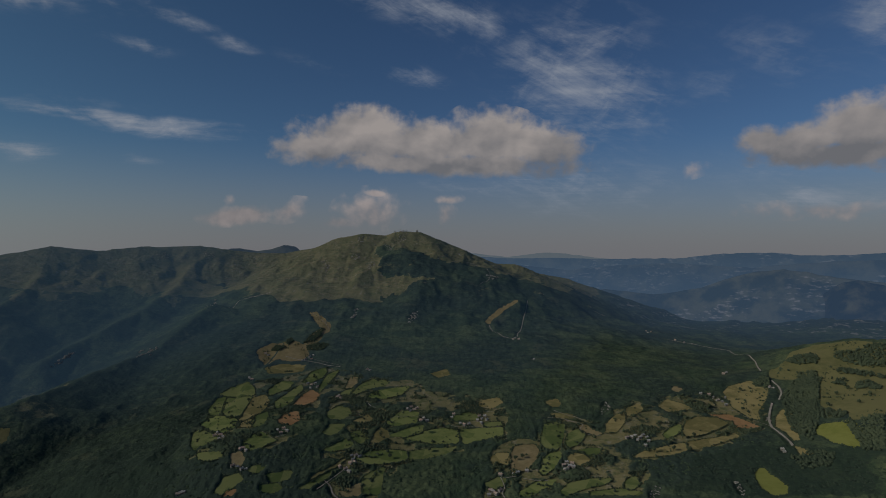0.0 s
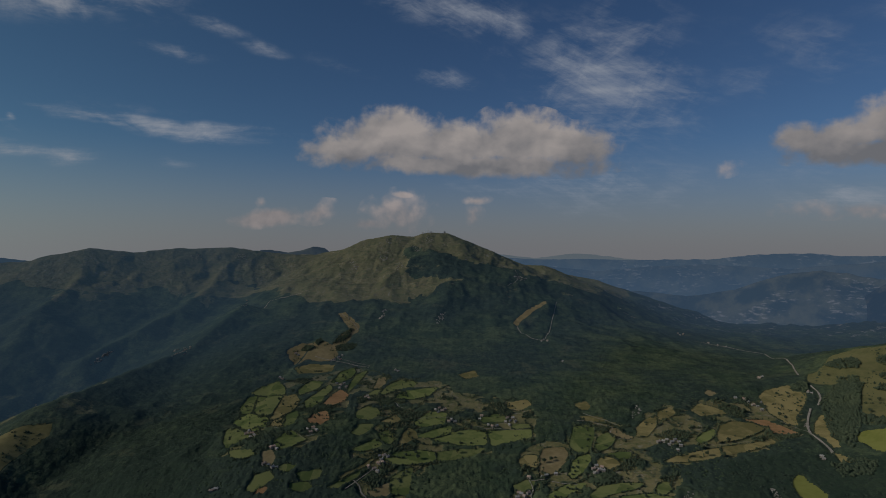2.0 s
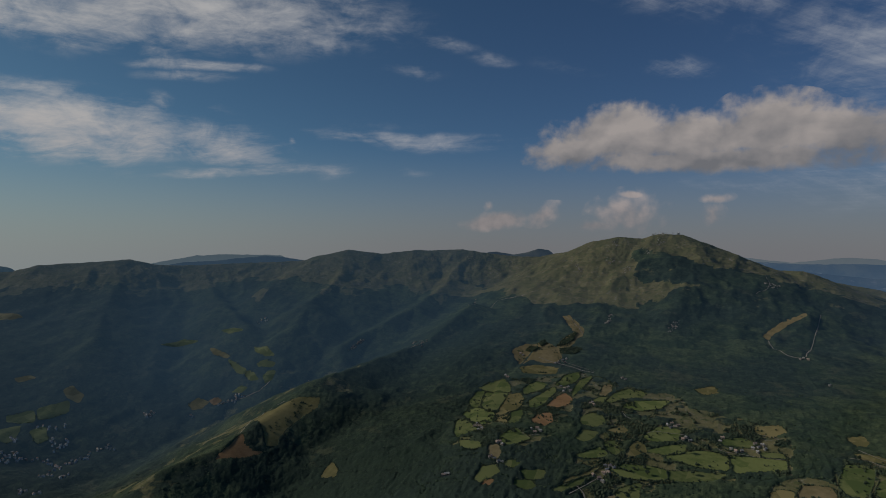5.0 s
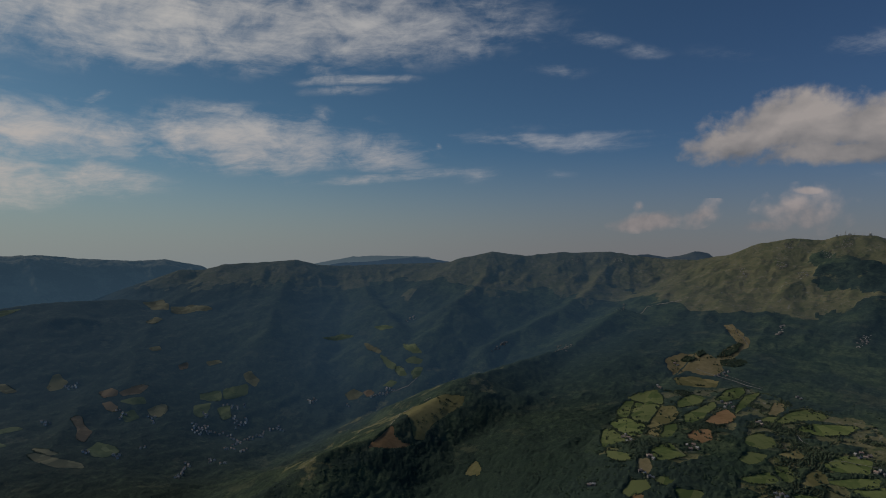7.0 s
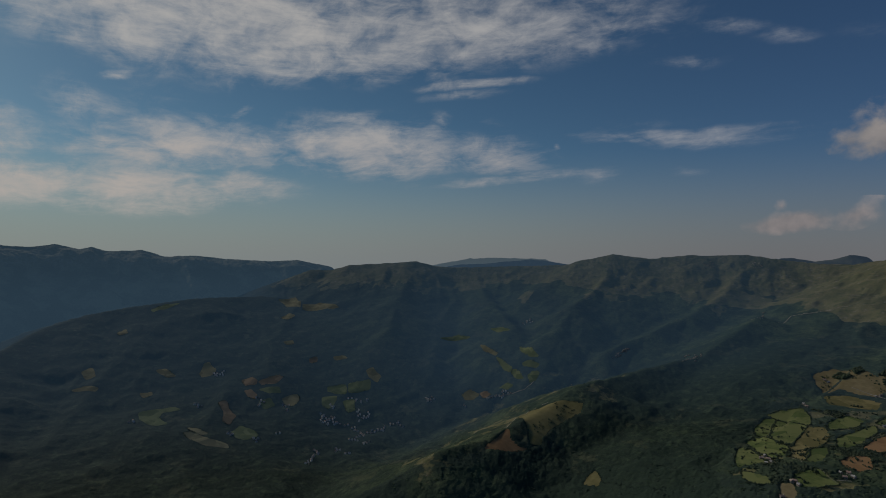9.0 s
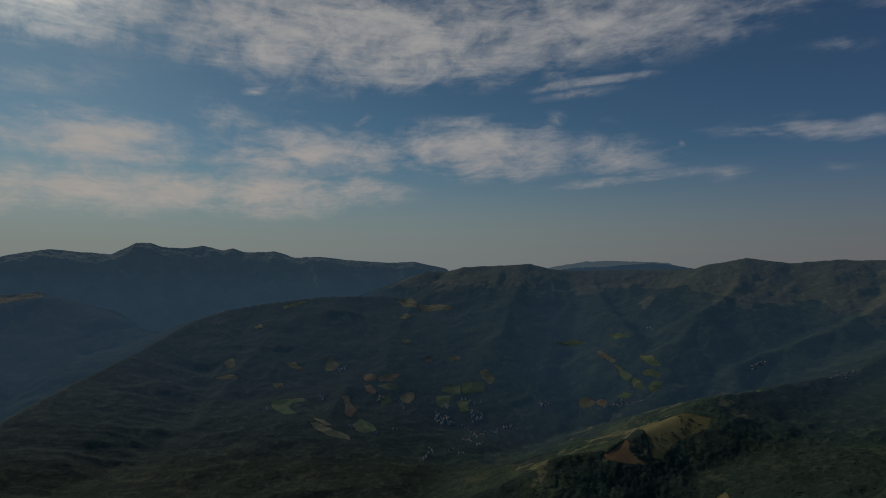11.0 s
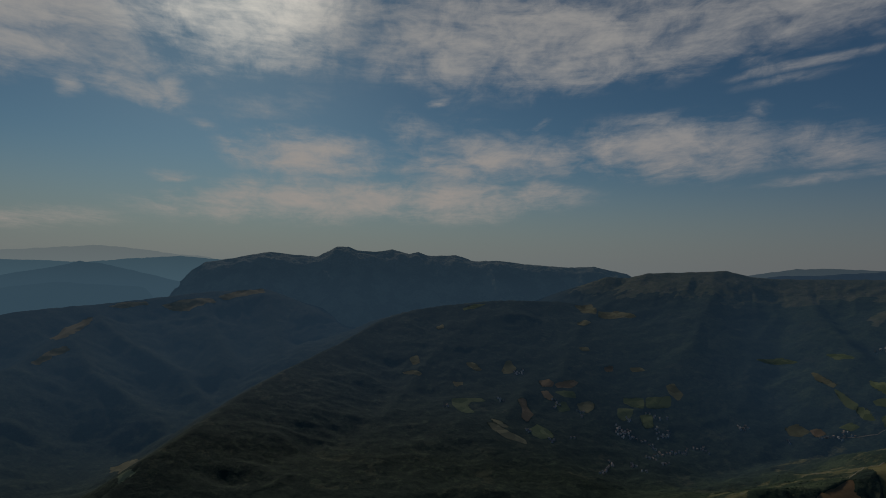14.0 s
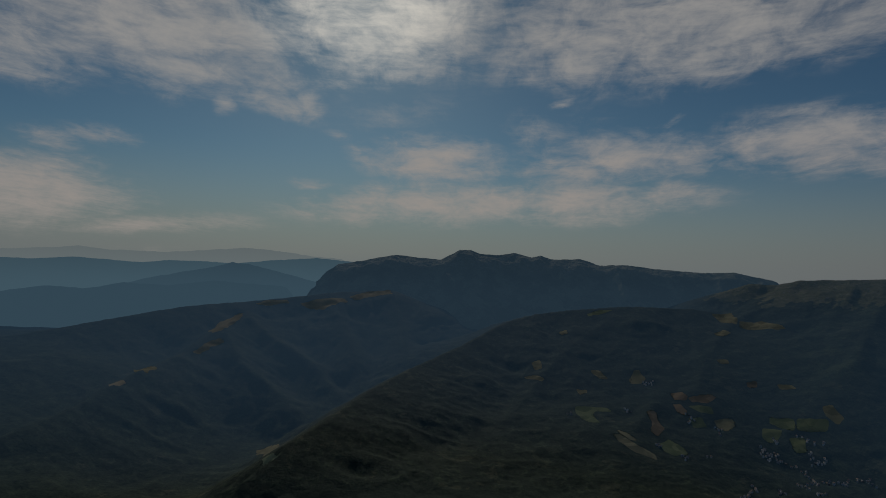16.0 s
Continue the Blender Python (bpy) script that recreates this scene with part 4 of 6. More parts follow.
# ---- trees ----
def crown_shapes(kinds=8):
    """Low, lumpy crowns: a foot, two uneven rings and a tip."""
    rng = np.random.default_rng(5)
    shapes = []
    for k in range(kinds):
        a = np.arange(5) * 2 * math.pi / 5
        wide, tip = (0.85, 0.9) if k % 3 else (0.55, 1.25)
        low = np.stack([np.cos(a), np.sin(a), np.full(5, 0.15)], 1) * [0.8, 0.8, 1]
        top = np.stack([np.cos(a + 0.6) * wide, np.sin(a + 0.6) * wide, np.full(5, 0.62)], 1)
        v = np.concatenate([[[0, 0, -0.2]], low, top, [[0.1, 0, tip]]]) * (1 + 0.28 * (rng.random((12, 3)) - 0.5))
        shapes.append(v)
    f = [(0, 1 + (i + 1) % 5, 1 + i) for i in range(5)]
    for i in range(5):
        j = (i + 1) % 5
        f += [(1 + i, 1 + j, 6 + i), (1 + j, 6 + j, 6 + i)]
    f += [(6 + i, 6 + (i + 1) % 5, 11) for i in range(5)]
    return np.array(shapes), np.array(f)


SHAPES, SHAPE_FACES = crown_shapes()


def trees_mesh(name, x, y, size, mat, seed=0, lift=0.8, tall=1.25):
    """Many crowns joined in one mesh."""
    rng = np.random.default_rng(seed)
    n = len(x)
    z = land(x, y)[0]
    kind, turn = rng.integers(0, len(SHAPES), n), rng.random(n) * 6.283
    s = size * (0.7 + 0.6 * rng.random(n))
    v = SHAPES[kind] * s[:, None, None]
    c, d = np.cos(turn)[:, None], np.sin(turn)[:, None]
    w = np.stack([v[..., 0] * c - v[..., 1] * d + x[:, None], v[..., 0] * d + v[..., 1] * c + y[:, None], v[..., 2] * tall + z[:, None] + lift], -1)
    faces = (SHAPE_FACES[None] + (np.arange(n) * 12)[:, None, None]).reshape(-1, 3)
    return mesh_object(name, w.reshape(-1, 3), faces, mat, smooth=True)


# ---- fields, pistes and moor ----
FARMED = [
    [(-582, 1327), (-633, 1487), (-664, 1599), (-673, 1702), (-619, 1775), (-601, 1830), (-527, 1857), (-442, 1975), (-349, 1951), (-272, 1895), (-157, 1866), (-79, 1800), (-24, 1746), (27, 1696), (178, 1682), (153, 1385), (49, 1357), (8, 1322), (-106, 1261), (-132, 1178), (-132, 1135), (-219, 1129), (-248, 1186), (-208, 1272), (-268, 1283), (-288, 1317), (-228, 1392), (-250, 1480), (-307, 1469), (-337, 1612), (-329, 1697), (-365, 1669), (-349, 1402), (-384, 1354), (-389, 1283), (-436, 1251), (-412, 1200), (-444, 1189), (-442, 1110), (-453, 1112), (-455, 1171), (-546, 1246)],
    [(94, 1233), (114, 1332), (160, 1385), (222, 1382), (262, 1490), (324, 1502), (415, 1454), (456, 1518), (527, 1595), (561, 1557), (582, 1549), (655, 1636), (705, 1637), (832, 1681), (951, 1745), (977, 1698), (845, 1468), (782, 1396), (608, 1307), (469, 1250), (403, 1165), (378, 1099), (279, 1115), (247, 1143), (198, 1127), (154, 1133), (175, 1200), (120, 1137), (87, 1141)],
]
# outline of the cloud shadow that is painted below the summit
CLOUD_SHADE = [(-404, 3380), (-298, 3370), (-203, 3364), (-72, 3215), (98, 3214), (239, 3266), (356, 3202), (478, 3214), (623, 3187), (723, 3077), (687, 2695), (468, 2395), (110, 2370), (-112, 2567), (-276, 2670), (-315, 2778), (-207, 2814), (-42, 2927), (-189, 2975), (-294, 2989), (-346, 3050)]
SPUR_TURF = [(-1169, 763), (-1449, 1084), (-1573, 1272), (-1716, 1500), (-1766, 1736), (-1690, 1947), (-1658, 2070), (-1549, 2145), (-1141, 1738), (-1067, 1609), (-1108, 1473), (-1239, 1428), (-1216, 1244), (-1133, 1072), (-1125, 1014), (-1107, 914), (-1069, 833)]
# woods coloured darker to stand for shade on these slopes
SHADED_WOODS = [[(-1134, 1515), (-1448, 2228), (-1257, 2392), (-1036, 2543), (-834, 2303), (-725, 1944), (-706, 1710), (-617, 1362), (-580, 1187), (-561, 1069), (-1077, 1006), (-1059, 1149), (-1021, 1283), (-1039, 1390)], [(443, 1092), (575, 1263), (716, 1313), (824, 1297), (853, 1227), (933, 1204), (814, 1051)]]


def in_shaded_woods(x, y):
    bx, by = x + 40 * fbm(x, y, 120, 3, 81), y + 40 * fbm(x, y, 120, 3, 82)
    return np.any([inside(bx, by, outline) for outline in SHADED_WOODS], axis=0)


OPEN_LAND = []
FIELD_WORDS = {
    ("green", "terrace"): "green pasture with hedges on the farmed terrace", ("mown", "terrace"): "pale green mown meadow edged by trees",
    ("bright", "terrace"): "bright yellow-green meadow in a forest clearing", ("dry", "terrace"): "dry yellowish grass meadow among the woods",
    ("ploughed", "terrace"): "orange-brown field of turned soil beside hedges", ("bare", "terrace"): "brown sun-scorched pasture with a farm track",
    ("green", "valley"): "small green field in the wooded valley", ("mown", "valley"): "yellow-green field on the wooded valley side",
    ("dry", "valley"): "dry straw-coloured clearing on the wooded slope", ("ploughed", "valley"): "reddish-brown bare field in the wooded valley",
    ("bare", "piste"): "brown bare ski run cut through the forest", ("dry", "piste"): "dry grassy ski run cut through the forest",
    ("heath", "moor"): "brownish dry grass on the high moor", ("heath", "valley"): "dry olive-brown heath on the rocky spur", ("heath", "terrace"): "dry yellowish grass on a rounded open hill",
    ("dry", "alp"): "dry high pasture below the bare summit", ("dry", "moor"): "dry straw-coloured grass beside the river", ("green", "moor"): "green clearing beside the river in the gorge",
}


def field(tone, where, outline):
    far = where in ("valley", "moor", "alp")
    name = {"terrace": "meadow", "valley": "meadow", "piste": "ski_run", "moor": "moor_grass", "alp": "high_pasture"}[where]
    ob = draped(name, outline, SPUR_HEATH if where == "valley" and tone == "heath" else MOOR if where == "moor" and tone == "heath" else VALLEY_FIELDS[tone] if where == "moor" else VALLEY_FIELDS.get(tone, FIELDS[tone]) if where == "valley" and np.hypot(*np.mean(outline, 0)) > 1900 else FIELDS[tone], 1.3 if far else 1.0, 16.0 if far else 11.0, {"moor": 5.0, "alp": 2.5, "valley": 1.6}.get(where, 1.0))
    tagged(ob, FIELD_WORDS[tone, where], name.replace("_", " "), "fields of the " + where)
    OPEN_LAND.append((where, outline))
    return ob


field("green", "terrace", [(-683, 1728), (-663, 1774), (-621, 1808), (-588, 1763), (-569, 1706), (-656, 1719)])
field("green", "terrace", [(-650, 1709), (-574, 1697), (-567, 1656), (-548, 1529), (-562, 1505), (-607, 1558), (-642, 1667)])
field("green", "terrace", [(-671, 1623), (-679, 1704), (-660, 1718), (-639, 1649), (-611, 1550), (-642, 1564)])
field("mown", "terrace", [(-639, 1493), (-636, 1546), (-601, 1535), (-542, 1493), (-524, 1423), (-536, 1380), (-588, 1423)])
field("dry", "terrace", [(-565, 1688), (-536, 1710), (-502, 1639), (-495, 1553), (-510, 1516), (-513, 1465), (-529, 1472), (-551, 1585)])
field("green", "terrace", [(-497, 1514), (-483, 1551), (-466, 1506), (-455, 1427), (-469, 1410), (-490, 1447)])
field("dry", "terrace", [(-511, 1421), (-515, 1458), (-506, 1499), (-490, 1466), (-482, 1412)])
field("green", "terrace", [(-628, 1432), (-605, 1429), (-562, 1376), (-537, 1347), (-549, 1329), (-568, 1295), (-595, 1336)])
field("green", "terrace", [(-553, 1275), (-498, 1266), (-484, 1245), (-503, 1231), (-536, 1243)])
field("mown", "terrace", [(-462, 1317), (-446, 1380), (-407, 1342), (-392, 1327), (-411, 1290), (-434, 1264), (-457, 1287)])
field("bare", "terrace", [(-470, 1251), (-453, 1263), (-433, 1232), (-431, 1201), (-448, 1207)])
field("green", "terrace", [(-541, 1753), (-518, 1828), (-478, 1814), (-481, 1757), (-506, 1725), (-520, 1702)])
field("green", "terrace", [(-486, 1638), (-466, 1736), (-449, 1791), (-434, 1751), (-440, 1669), (-435, 1627), (-448, 1580), (-465, 1575)])
field("ploughed", "terrace", [(-420, 1594), (-421, 1692), (-404, 1746), (-370, 1698), (-370, 1655), (-387, 1590)])
field("ploughed", "terrace", [(-426, 1461), (-421, 1512), (-396, 1538), (-371, 1464), (-381, 1418), (-414, 1434)])
field("green", "terrace", [(-448, 1809), (-445, 1921), (-410, 1966), (-395, 1920), (-401, 1857), (-426, 1808)])
field("green", "terrace", [(-387, 1787), (-385, 1891), (-357, 1945), (-360, 1878), (-368, 1809), (-378, 1721)])
field("bare", "terrace", [(-302, 1760), (-306, 1869), (-285, 1878), (-275, 1813), (-288, 1757)])
field("green", "terrace", [(-310, 1698), (-299, 1742), (-274, 1759), (-281, 1697)])
field("green", "terrace", [(-279, 1715), (-259, 1803), (-230, 1856), (-172, 1832), (-185, 1782), (-234, 1752), (-261, 1700)])
field("mown", "terrace", [(-222, 1675), (-214, 1731), (-148, 1762), (-105, 1777), (-125, 1697), (-172, 1657)])
field("green", "terrace", [(-312, 1533), (-292, 1591), (-266, 1578), (-247, 1526), (-265, 1481), (-300, 1486)])
field("dry", "terrace", [(-234, 1474), (-204, 1526), (-185, 1493), (-203, 1466)])
field("green", "terrace", [(-295, 1383), (-287, 1446), (-253, 1458), (-258, 1403), (-273, 1375)])
field("mown", "terrace", [(-273, 1302), (-247, 1344), (-231, 1371), (-213, 1343), (-223, 1323), (-252, 1300)])
field("green", "terrace", [(-230, 1395), (-212, 1422), (-191, 1407), (-184, 1378), (-196, 1346), (-215, 1361)])
field("dry", "terrace", [(-173, 1343), (-171, 1404), (-162, 1447), (-141, 1431), (-134, 1396), (-155, 1363)])
field("mown", "terrace", [(-141, 1497), (-122, 1547), (-97, 1567), (-68, 1556), (-70, 1484), (-122, 1457), (-150, 1472)])
field("mown", "terrace", [(-132, 1402), (-92, 1447), (-50, 1473), (-55, 1425), (-96, 1399)])
field("mown", "terrace", [(-94, 1387), (-63, 1425), (-6, 1456), (38, 1450), (36, 1378), (-19, 1372)])
field("mown", "terrace", [(41, 1449), (96, 1459), (152, 1460), (149, 1412), (106, 1398), (52, 1371)])
field("mown", "terrace", [(-197, 1279), (-176, 1312), (-125, 1330), (-85, 1327), (-83, 1291), (-119, 1270), (-168, 1259)])
field("green", "terrace", [(-80, 1328), (-26, 1348), (35, 1360), (8, 1324), (-57, 1293), (-76, 1292)])
field("dry", "terrace", [(-274, 1197), (-240, 1241), (-220, 1281), (-229, 1249), (-258, 1207), (-276, 1172)])
field("green", "terrace", [(-292, 1143), (-265, 1187), (-238, 1229), (-244, 1197), (-274, 1148)])
field("green", "terrace", [(-171, 1204), (-152, 1231), (-130, 1251), (-130, 1203), (-128, 1143), (-162, 1145)])
field("bare", "terrace", [(-211, 1149), (-173, 1185), (-166, 1138), (-202, 1132)])
field("green", "terrace", [(-453, 1122), (-453, 1167), (-430, 1182), (-411, 1163), (-423, 1134), (-439, 1115)])
field("ploughed", "terrace", [(-432, 1111), (-429, 1125), (-413, 1131), (-413, 1112)])
field("green", "terrace", [(-371, 1183), (-340, 1199), (-320, 1204), (-321, 1173), (-351, 1158)])
field("green", "terrace", [(-371, 1146), (-339, 1155), (-324, 1141), (-341, 1123), (-365, 1128)])
field("green", "terrace", [(-416, 1194), (-404, 1210), (-380, 1212), (-383, 1192), (-401, 1186)])
field("dry", "terrace", [(104, 1633), (160, 1664), (171, 1615), (135, 1576), (105, 1597)])
field("green", "terrace", [(24, 1528), (71, 1556), (101, 1531), (84, 1508), (32, 1504)])
field("green", "terrace", [(105, 1488), (150, 1490), (152, 1466), (111, 1464)])
field("dry", "terrace", [(-42, 1912), (12, 1960), (25, 1894), (-17, 1864)])
field("dry", "terrace", [(292, 1616), (328, 1633), (330, 1596), (319, 1568), (301, 1578)])
field("dry", "terrace", [(292, 1530), (330, 1529), (355, 1505), (336, 1491), (301, 1498)])
field("green", "terrace", [(242, 1393), (265, 1468), (293, 1475), (313, 1465), (298, 1407), (279, 1349), (265, 1328), (243, 1338), (237, 1364)])
field("mown", "terrace", [(230, 1292), (250, 1312), (272, 1320), (272, 1296), (244, 1246), (216, 1215), (211, 1228)])
field("green", "terrace", [(292, 1347), (311, 1404), (337, 1429), (352, 1407), (336, 1367), (316, 1341), (296, 1334)])
field("bare", "terrace", [(346, 1445), (364, 1453), (377, 1419), (392, 1396), (376, 1388), (351, 1419)])
field("green", "terrace", [(310, 1312), (344, 1322), (365, 1316), (356, 1294), (334, 1281), (327, 1301)])
field("dry", "terrace", [(285, 1287), (303, 1307), (322, 1290), (328, 1264), (300, 1246), (282, 1257)])
field("dry", "terrace", [(109, 1301), (127, 1324), (153, 1321), (152, 1279), (143, 1268), (113, 1283)])
field("bare", "terrace", [(159, 1314), (173, 1355), (219, 1361), (224, 1329), (211, 1289), (181, 1239), (150, 1231), (152, 1273)])
field("dry", "terrace", [(402, 1399), (430, 1466), (457, 1496), (486, 1512), (463, 1450), (427, 1398)])
field("dry", "terrace", [(481, 1488), (501, 1539), (542, 1569), (541, 1531), (510, 1498)])
field("dry", "terrace", [(590, 1552), (635, 1605), (651, 1586), (673, 1563), (679, 1541), (643, 1530), (599, 1516)])
field("bare", "terrace", [(677, 1679), (703, 1713), (713, 1683), (687, 1655)])
field("mown", "terrace", [(538, 1379), (566, 1413), (604, 1443), (593, 1408), (566, 1380), (538, 1360)])
field("dry", "terrace", [(593, 1402), (631, 1464), (672, 1492), (720, 1489), (733, 1456), (688, 1418), (628, 1380), (591, 1370)])
field("dry", "terrace", [(425, 1267), (459, 1293), (522, 1321), (575, 1337), (559, 1299), (518, 1277), (463, 1266)])
field("dry", "terrace", [(581, 1341), (616, 1352), (670, 1367), (716, 1390), (717, 1370), (630, 1326), (566, 1302)])
field("green", "terrace", [(296, 1130), (352, 1133), (393, 1113), (385, 1103), (293, 1118)])
field("green", "terrace", [(364, 1135), (380, 1168), (402, 1180), (395, 1144), (375, 1125)])
field("green", "terrace", [(237, 1144), (265, 1174), (308, 1183), (353, 1176), (331, 1158), (281, 1146), (242, 1124)])
field("green", "terrace", [(88, 1195), (117, 1216), (134, 1209), (125, 1179), (100, 1170)])
field("mown", "terrace", [(156, 1151), (197, 1188), (239, 1192), (223, 1171), (177, 1136), (156, 1133)])
field("dry", "terrace", [(822, 1660), (860, 1702), (916, 1728), (944, 1732), (930, 1691), (952, 1667), (938, 1637), (902, 1585), (845, 1523), (829, 1480), (809, 1485), (799, 1552), (809, 1602)])
field("ploughed", "terrace", [(709, 1508), (763, 1510), (783, 1477), (802, 1431), (773, 1418), (737, 1430), (756, 1468), (730, 1488)])
field("bright", "terrace", [(638, 1154), (660, 1189), (681, 1205), (678, 1174), (681, 1154), (682, 1121), (662, 1093), (638, 1090), (633, 1119)])
field("bright", "terrace", [(876, 1322), (897, 1359), (916, 1366), (961, 1344), (958, 1312), (938, 1262), (905, 1223), (889, 1227), (875, 1260)])
field("dry", "terrace", [(804, 1290), (809, 1264), (810, 1237), (787, 1239)])
field("dry", "terrace", [(871, 1478), (909, 1515), (907, 1474), (859, 1384), (828, 1315), (818, 1316), (833, 1372), (837, 1421)])
field("heath", "terrace", [(1004, 1739), (1047, 1808), (1085, 1808), (1186, 1928), (1264, 1930), (1323, 1850), (1390, 1778), (1031, 1319), (969, 1336), (1001, 1401), (940, 1392), (1036, 1558), (1091, 1628), (1113, 1699), (1060, 1669), (1045, 1698)])
field("dry", "valley", [(-2600, 719), (-2683, 760), (-2688, 783), (-2611, 791), (-2579, 751), (-2563, 720)])
field("ploughed", "valley", [(-2458, 855), (-2451, 892), (-2415, 903), (-2392, 895), (-2401, 852)])
field("ploughed", "valley", [(-2400, 907), (-2411, 962), (-2409, 999), (-2391, 1012), (-2358, 966), (-2373, 912)])
field("ploughed", "valley", [(-2363, 834), (-2355, 858), (-2313, 866), (-2281, 850), (-2313, 832)])
field("green", "valley", [(-2349, 891), (-2326, 965), (-2283, 960), (-2294, 917)])
field("dry", "valley", [(-2247, 950), (-2253, 983), (-2250, 1019), (-2204, 1005), (-2177, 962), (-2210, 946)])
field("green", "valley", [(-2259, 857), (-2266, 906), (-2210, 900), (-2195, 856)])
field("ploughed", "valley", [(-2257, 696), (-2277, 733), (-2212, 719), (-2141, 724), (-2074, 678), (-2097, 666), (-2183, 693)])
field("mown", "valley", [(-2008, 667), (-2062, 714), (-2007, 743), (-1968, 743), (-1943, 692), (-1959, 664)])
field("dry", "valley", [(-2040, 515), (-2040, 540), (-1962, 572), (-1916, 619), (-1880, 616), (-1916, 558), (-1968, 530)])
field("dry", "valley", [(-2084, 538), (-2061, 555), (-2003, 583), (-2002, 565), (-2045, 542)])
field("green", "valley", [(-2299, 427), (-2307, 478), (-2309, 552), (-2281, 565), (-2272, 498), (-2234, 477), (-2151, 489), (-2135, 451), (-2233, 420)])
field("dry", "valley", [(-2687, 565), (-2698, 599), (-2613, 623), (-2608, 590)])
field("dry", "valley", [(-2620, 249), (-2622, 293), (-2581, 333), (-2558, 321), (-2601, 265)])
field("dry", "valley", [(-2493, 467), (-2509, 509), (-2474, 502), (-2444, 468)])
field("mown", "valley", [(-3404, 684), (-3461, 763), (-3461, 842), (-3411, 766), (-3378, 692)])
field("dry", "valley", [(-3454, 1425), (-3485, 1549), (-3329, 1517), (-3244, 1471), (-3329, 1427)])
field("dry", "valley", [(-3296, 1516), (-3278, 1623), (-3136, 1664), (-3101, 1665), (-3186, 1524), (-3219, 1482)])
field("dry", "valley", [(-3109, 1301), (-3146, 1366), (-3101, 1380), (-3042, 1305)])
field("dry", "valley", [(-3147, 485), (-3177, 526), (-3117, 521), (-3115, 494)])
field("ploughed", "valley", [(-2530, 1199), (-2535, 1245), (-2497, 1226), (-2500, 1194)])
field("dry", "valley", [(-2494, 1312), (-2476, 1358), (-2441, 1360), (-2456, 1307)])
field("dry", "valley", [(-2270, 1367), (-2277, 1401), (-2196, 1396), (-2164, 1356), (-2217, 1350)])
field("green", "valley", [(-2265, 1167), (-2247, 1239), (-2207, 1225), (-2160, 1197), (-2233, 1151)])
field("green", "valley", [(-2240, 1252), (-2211, 1303), (-2197, 1338), (-2145, 1307), (-2159, 1213)])
field("green", "valley", [(-2201, 1109), (-2179, 1163), (-2147, 1146), (-2104, 1086), (-2136, 1077)])
field("mown", "valley", [(-2129, 1167), (-2124, 1213), (-2042, 1174), (-2052, 1146)])
field("dry", "valley", [(-2754, 1169), (-2766, 1218), (-2724, 1209), (-2721, 1169)])
field("dry", "valley", [(-2142, 1958), (-2059, 1933), (-1978, 1922), (-1977, 1905), (-2068, 1914)])
field("green", "valley", [(-1969, 1905), (-1902, 1896), (-1840, 1882), (-1824, 1856), (-1867, 1855)])
field("mown", "valley", [(-1832, 1882), (-1792, 1878), (-1740, 1853), (-1768, 1835), (-1812, 1851)])
field("green", "valley", [(-1800, 1761), (-1786, 1800), (-1747, 1796), (-1756, 1771)])
field("mown", "valley", [(-1934, 2025), (-1865, 2032), (-1805, 2006), (-1779, 1997), (-1812, 1975), (-1864, 1983)])
field("green", "valley", [(-1820, 1926), (-1796, 1957), (-1751, 1965), (-1744, 1939), (-1790, 1913)])
field("green", "valley", [(-1734, 1876), (-1737, 1913), (-1710, 1921), (-1683, 1865), (-1693, 1839)])
field("dry", "valley", [(-1905, 1637), (-1899, 1681), (-1847, 1685), (-1836, 1643), (-1865, 1619)])
field("ploughed", "valley", [(-1849, 1691), (-1840, 1719), (-1800, 1709), (-1807, 1676)])
field("green", "valley", [(-2375, 1878), (-2374, 1994), (-2278, 2013), (-2312, 1983), (-2352, 1898)])
field("green", "valley", [(-2220, 2103), (-2152, 2122), (-2074, 2106), (-2119, 2069)])
field("dry", "valley", [(-2772, 300), (-2809, 342), (-2707, 339), (-2704, 311)])
field("heath", "valley", [(-1241, 1301), (-1217, 1372), (-1167, 1431), (-1118, 1461), (-1100, 1422), (-1106, 1356), (-1098, 1276), (-1082, 1227), (-1061, 1197), (-1076, 1176), (-1120, 1217)])
field("ploughed", "valley", [(-1122, 1046), (-1137, 1109), (-1154, 1168), (-1117, 1137), (-1083, 1136), (-1065, 1153), (-1085, 1093)])
field("heath", "valley", [(-879, 1155), (-890, 1192), (-891, 1217), (-852, 1184), (-843, 1164)])
field("bare", "piste", [(-692, 2107), (-663, 2186), (-616, 2212), (-583, 2227), (-535, 2177), (-492, 2089), (-514, 2028), (-565, 2027), (-599, 2042), (-615, 1974), (-659, 2036)])
field("bare", "piste", [(-621, 2638), (-589, 2633), (-527, 2524), (-477, 2411), (-473, 2345), (-490, 2317), (-488, 2243), (-502, 2130), (-537, 2170), (-536, 2294), (-509, 2362), (-573, 2520)])
field("dry", "piste", [(-611, 1950), (-566, 1995), (-485, 1992), (-480, 1931), (-540, 1903), (-581, 1891)])
field("bare", "piste", [(194, 2557), (214, 2646), (276, 2738), (377, 2883), (371, 2833), (297, 2730), (234, 2635), (211, 2546)])
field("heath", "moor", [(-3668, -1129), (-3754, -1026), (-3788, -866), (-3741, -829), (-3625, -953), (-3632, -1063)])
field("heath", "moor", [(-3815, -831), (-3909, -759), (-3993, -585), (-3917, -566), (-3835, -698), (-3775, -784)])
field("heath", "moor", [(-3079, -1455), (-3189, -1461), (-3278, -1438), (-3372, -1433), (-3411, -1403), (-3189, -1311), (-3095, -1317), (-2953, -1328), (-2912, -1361)])
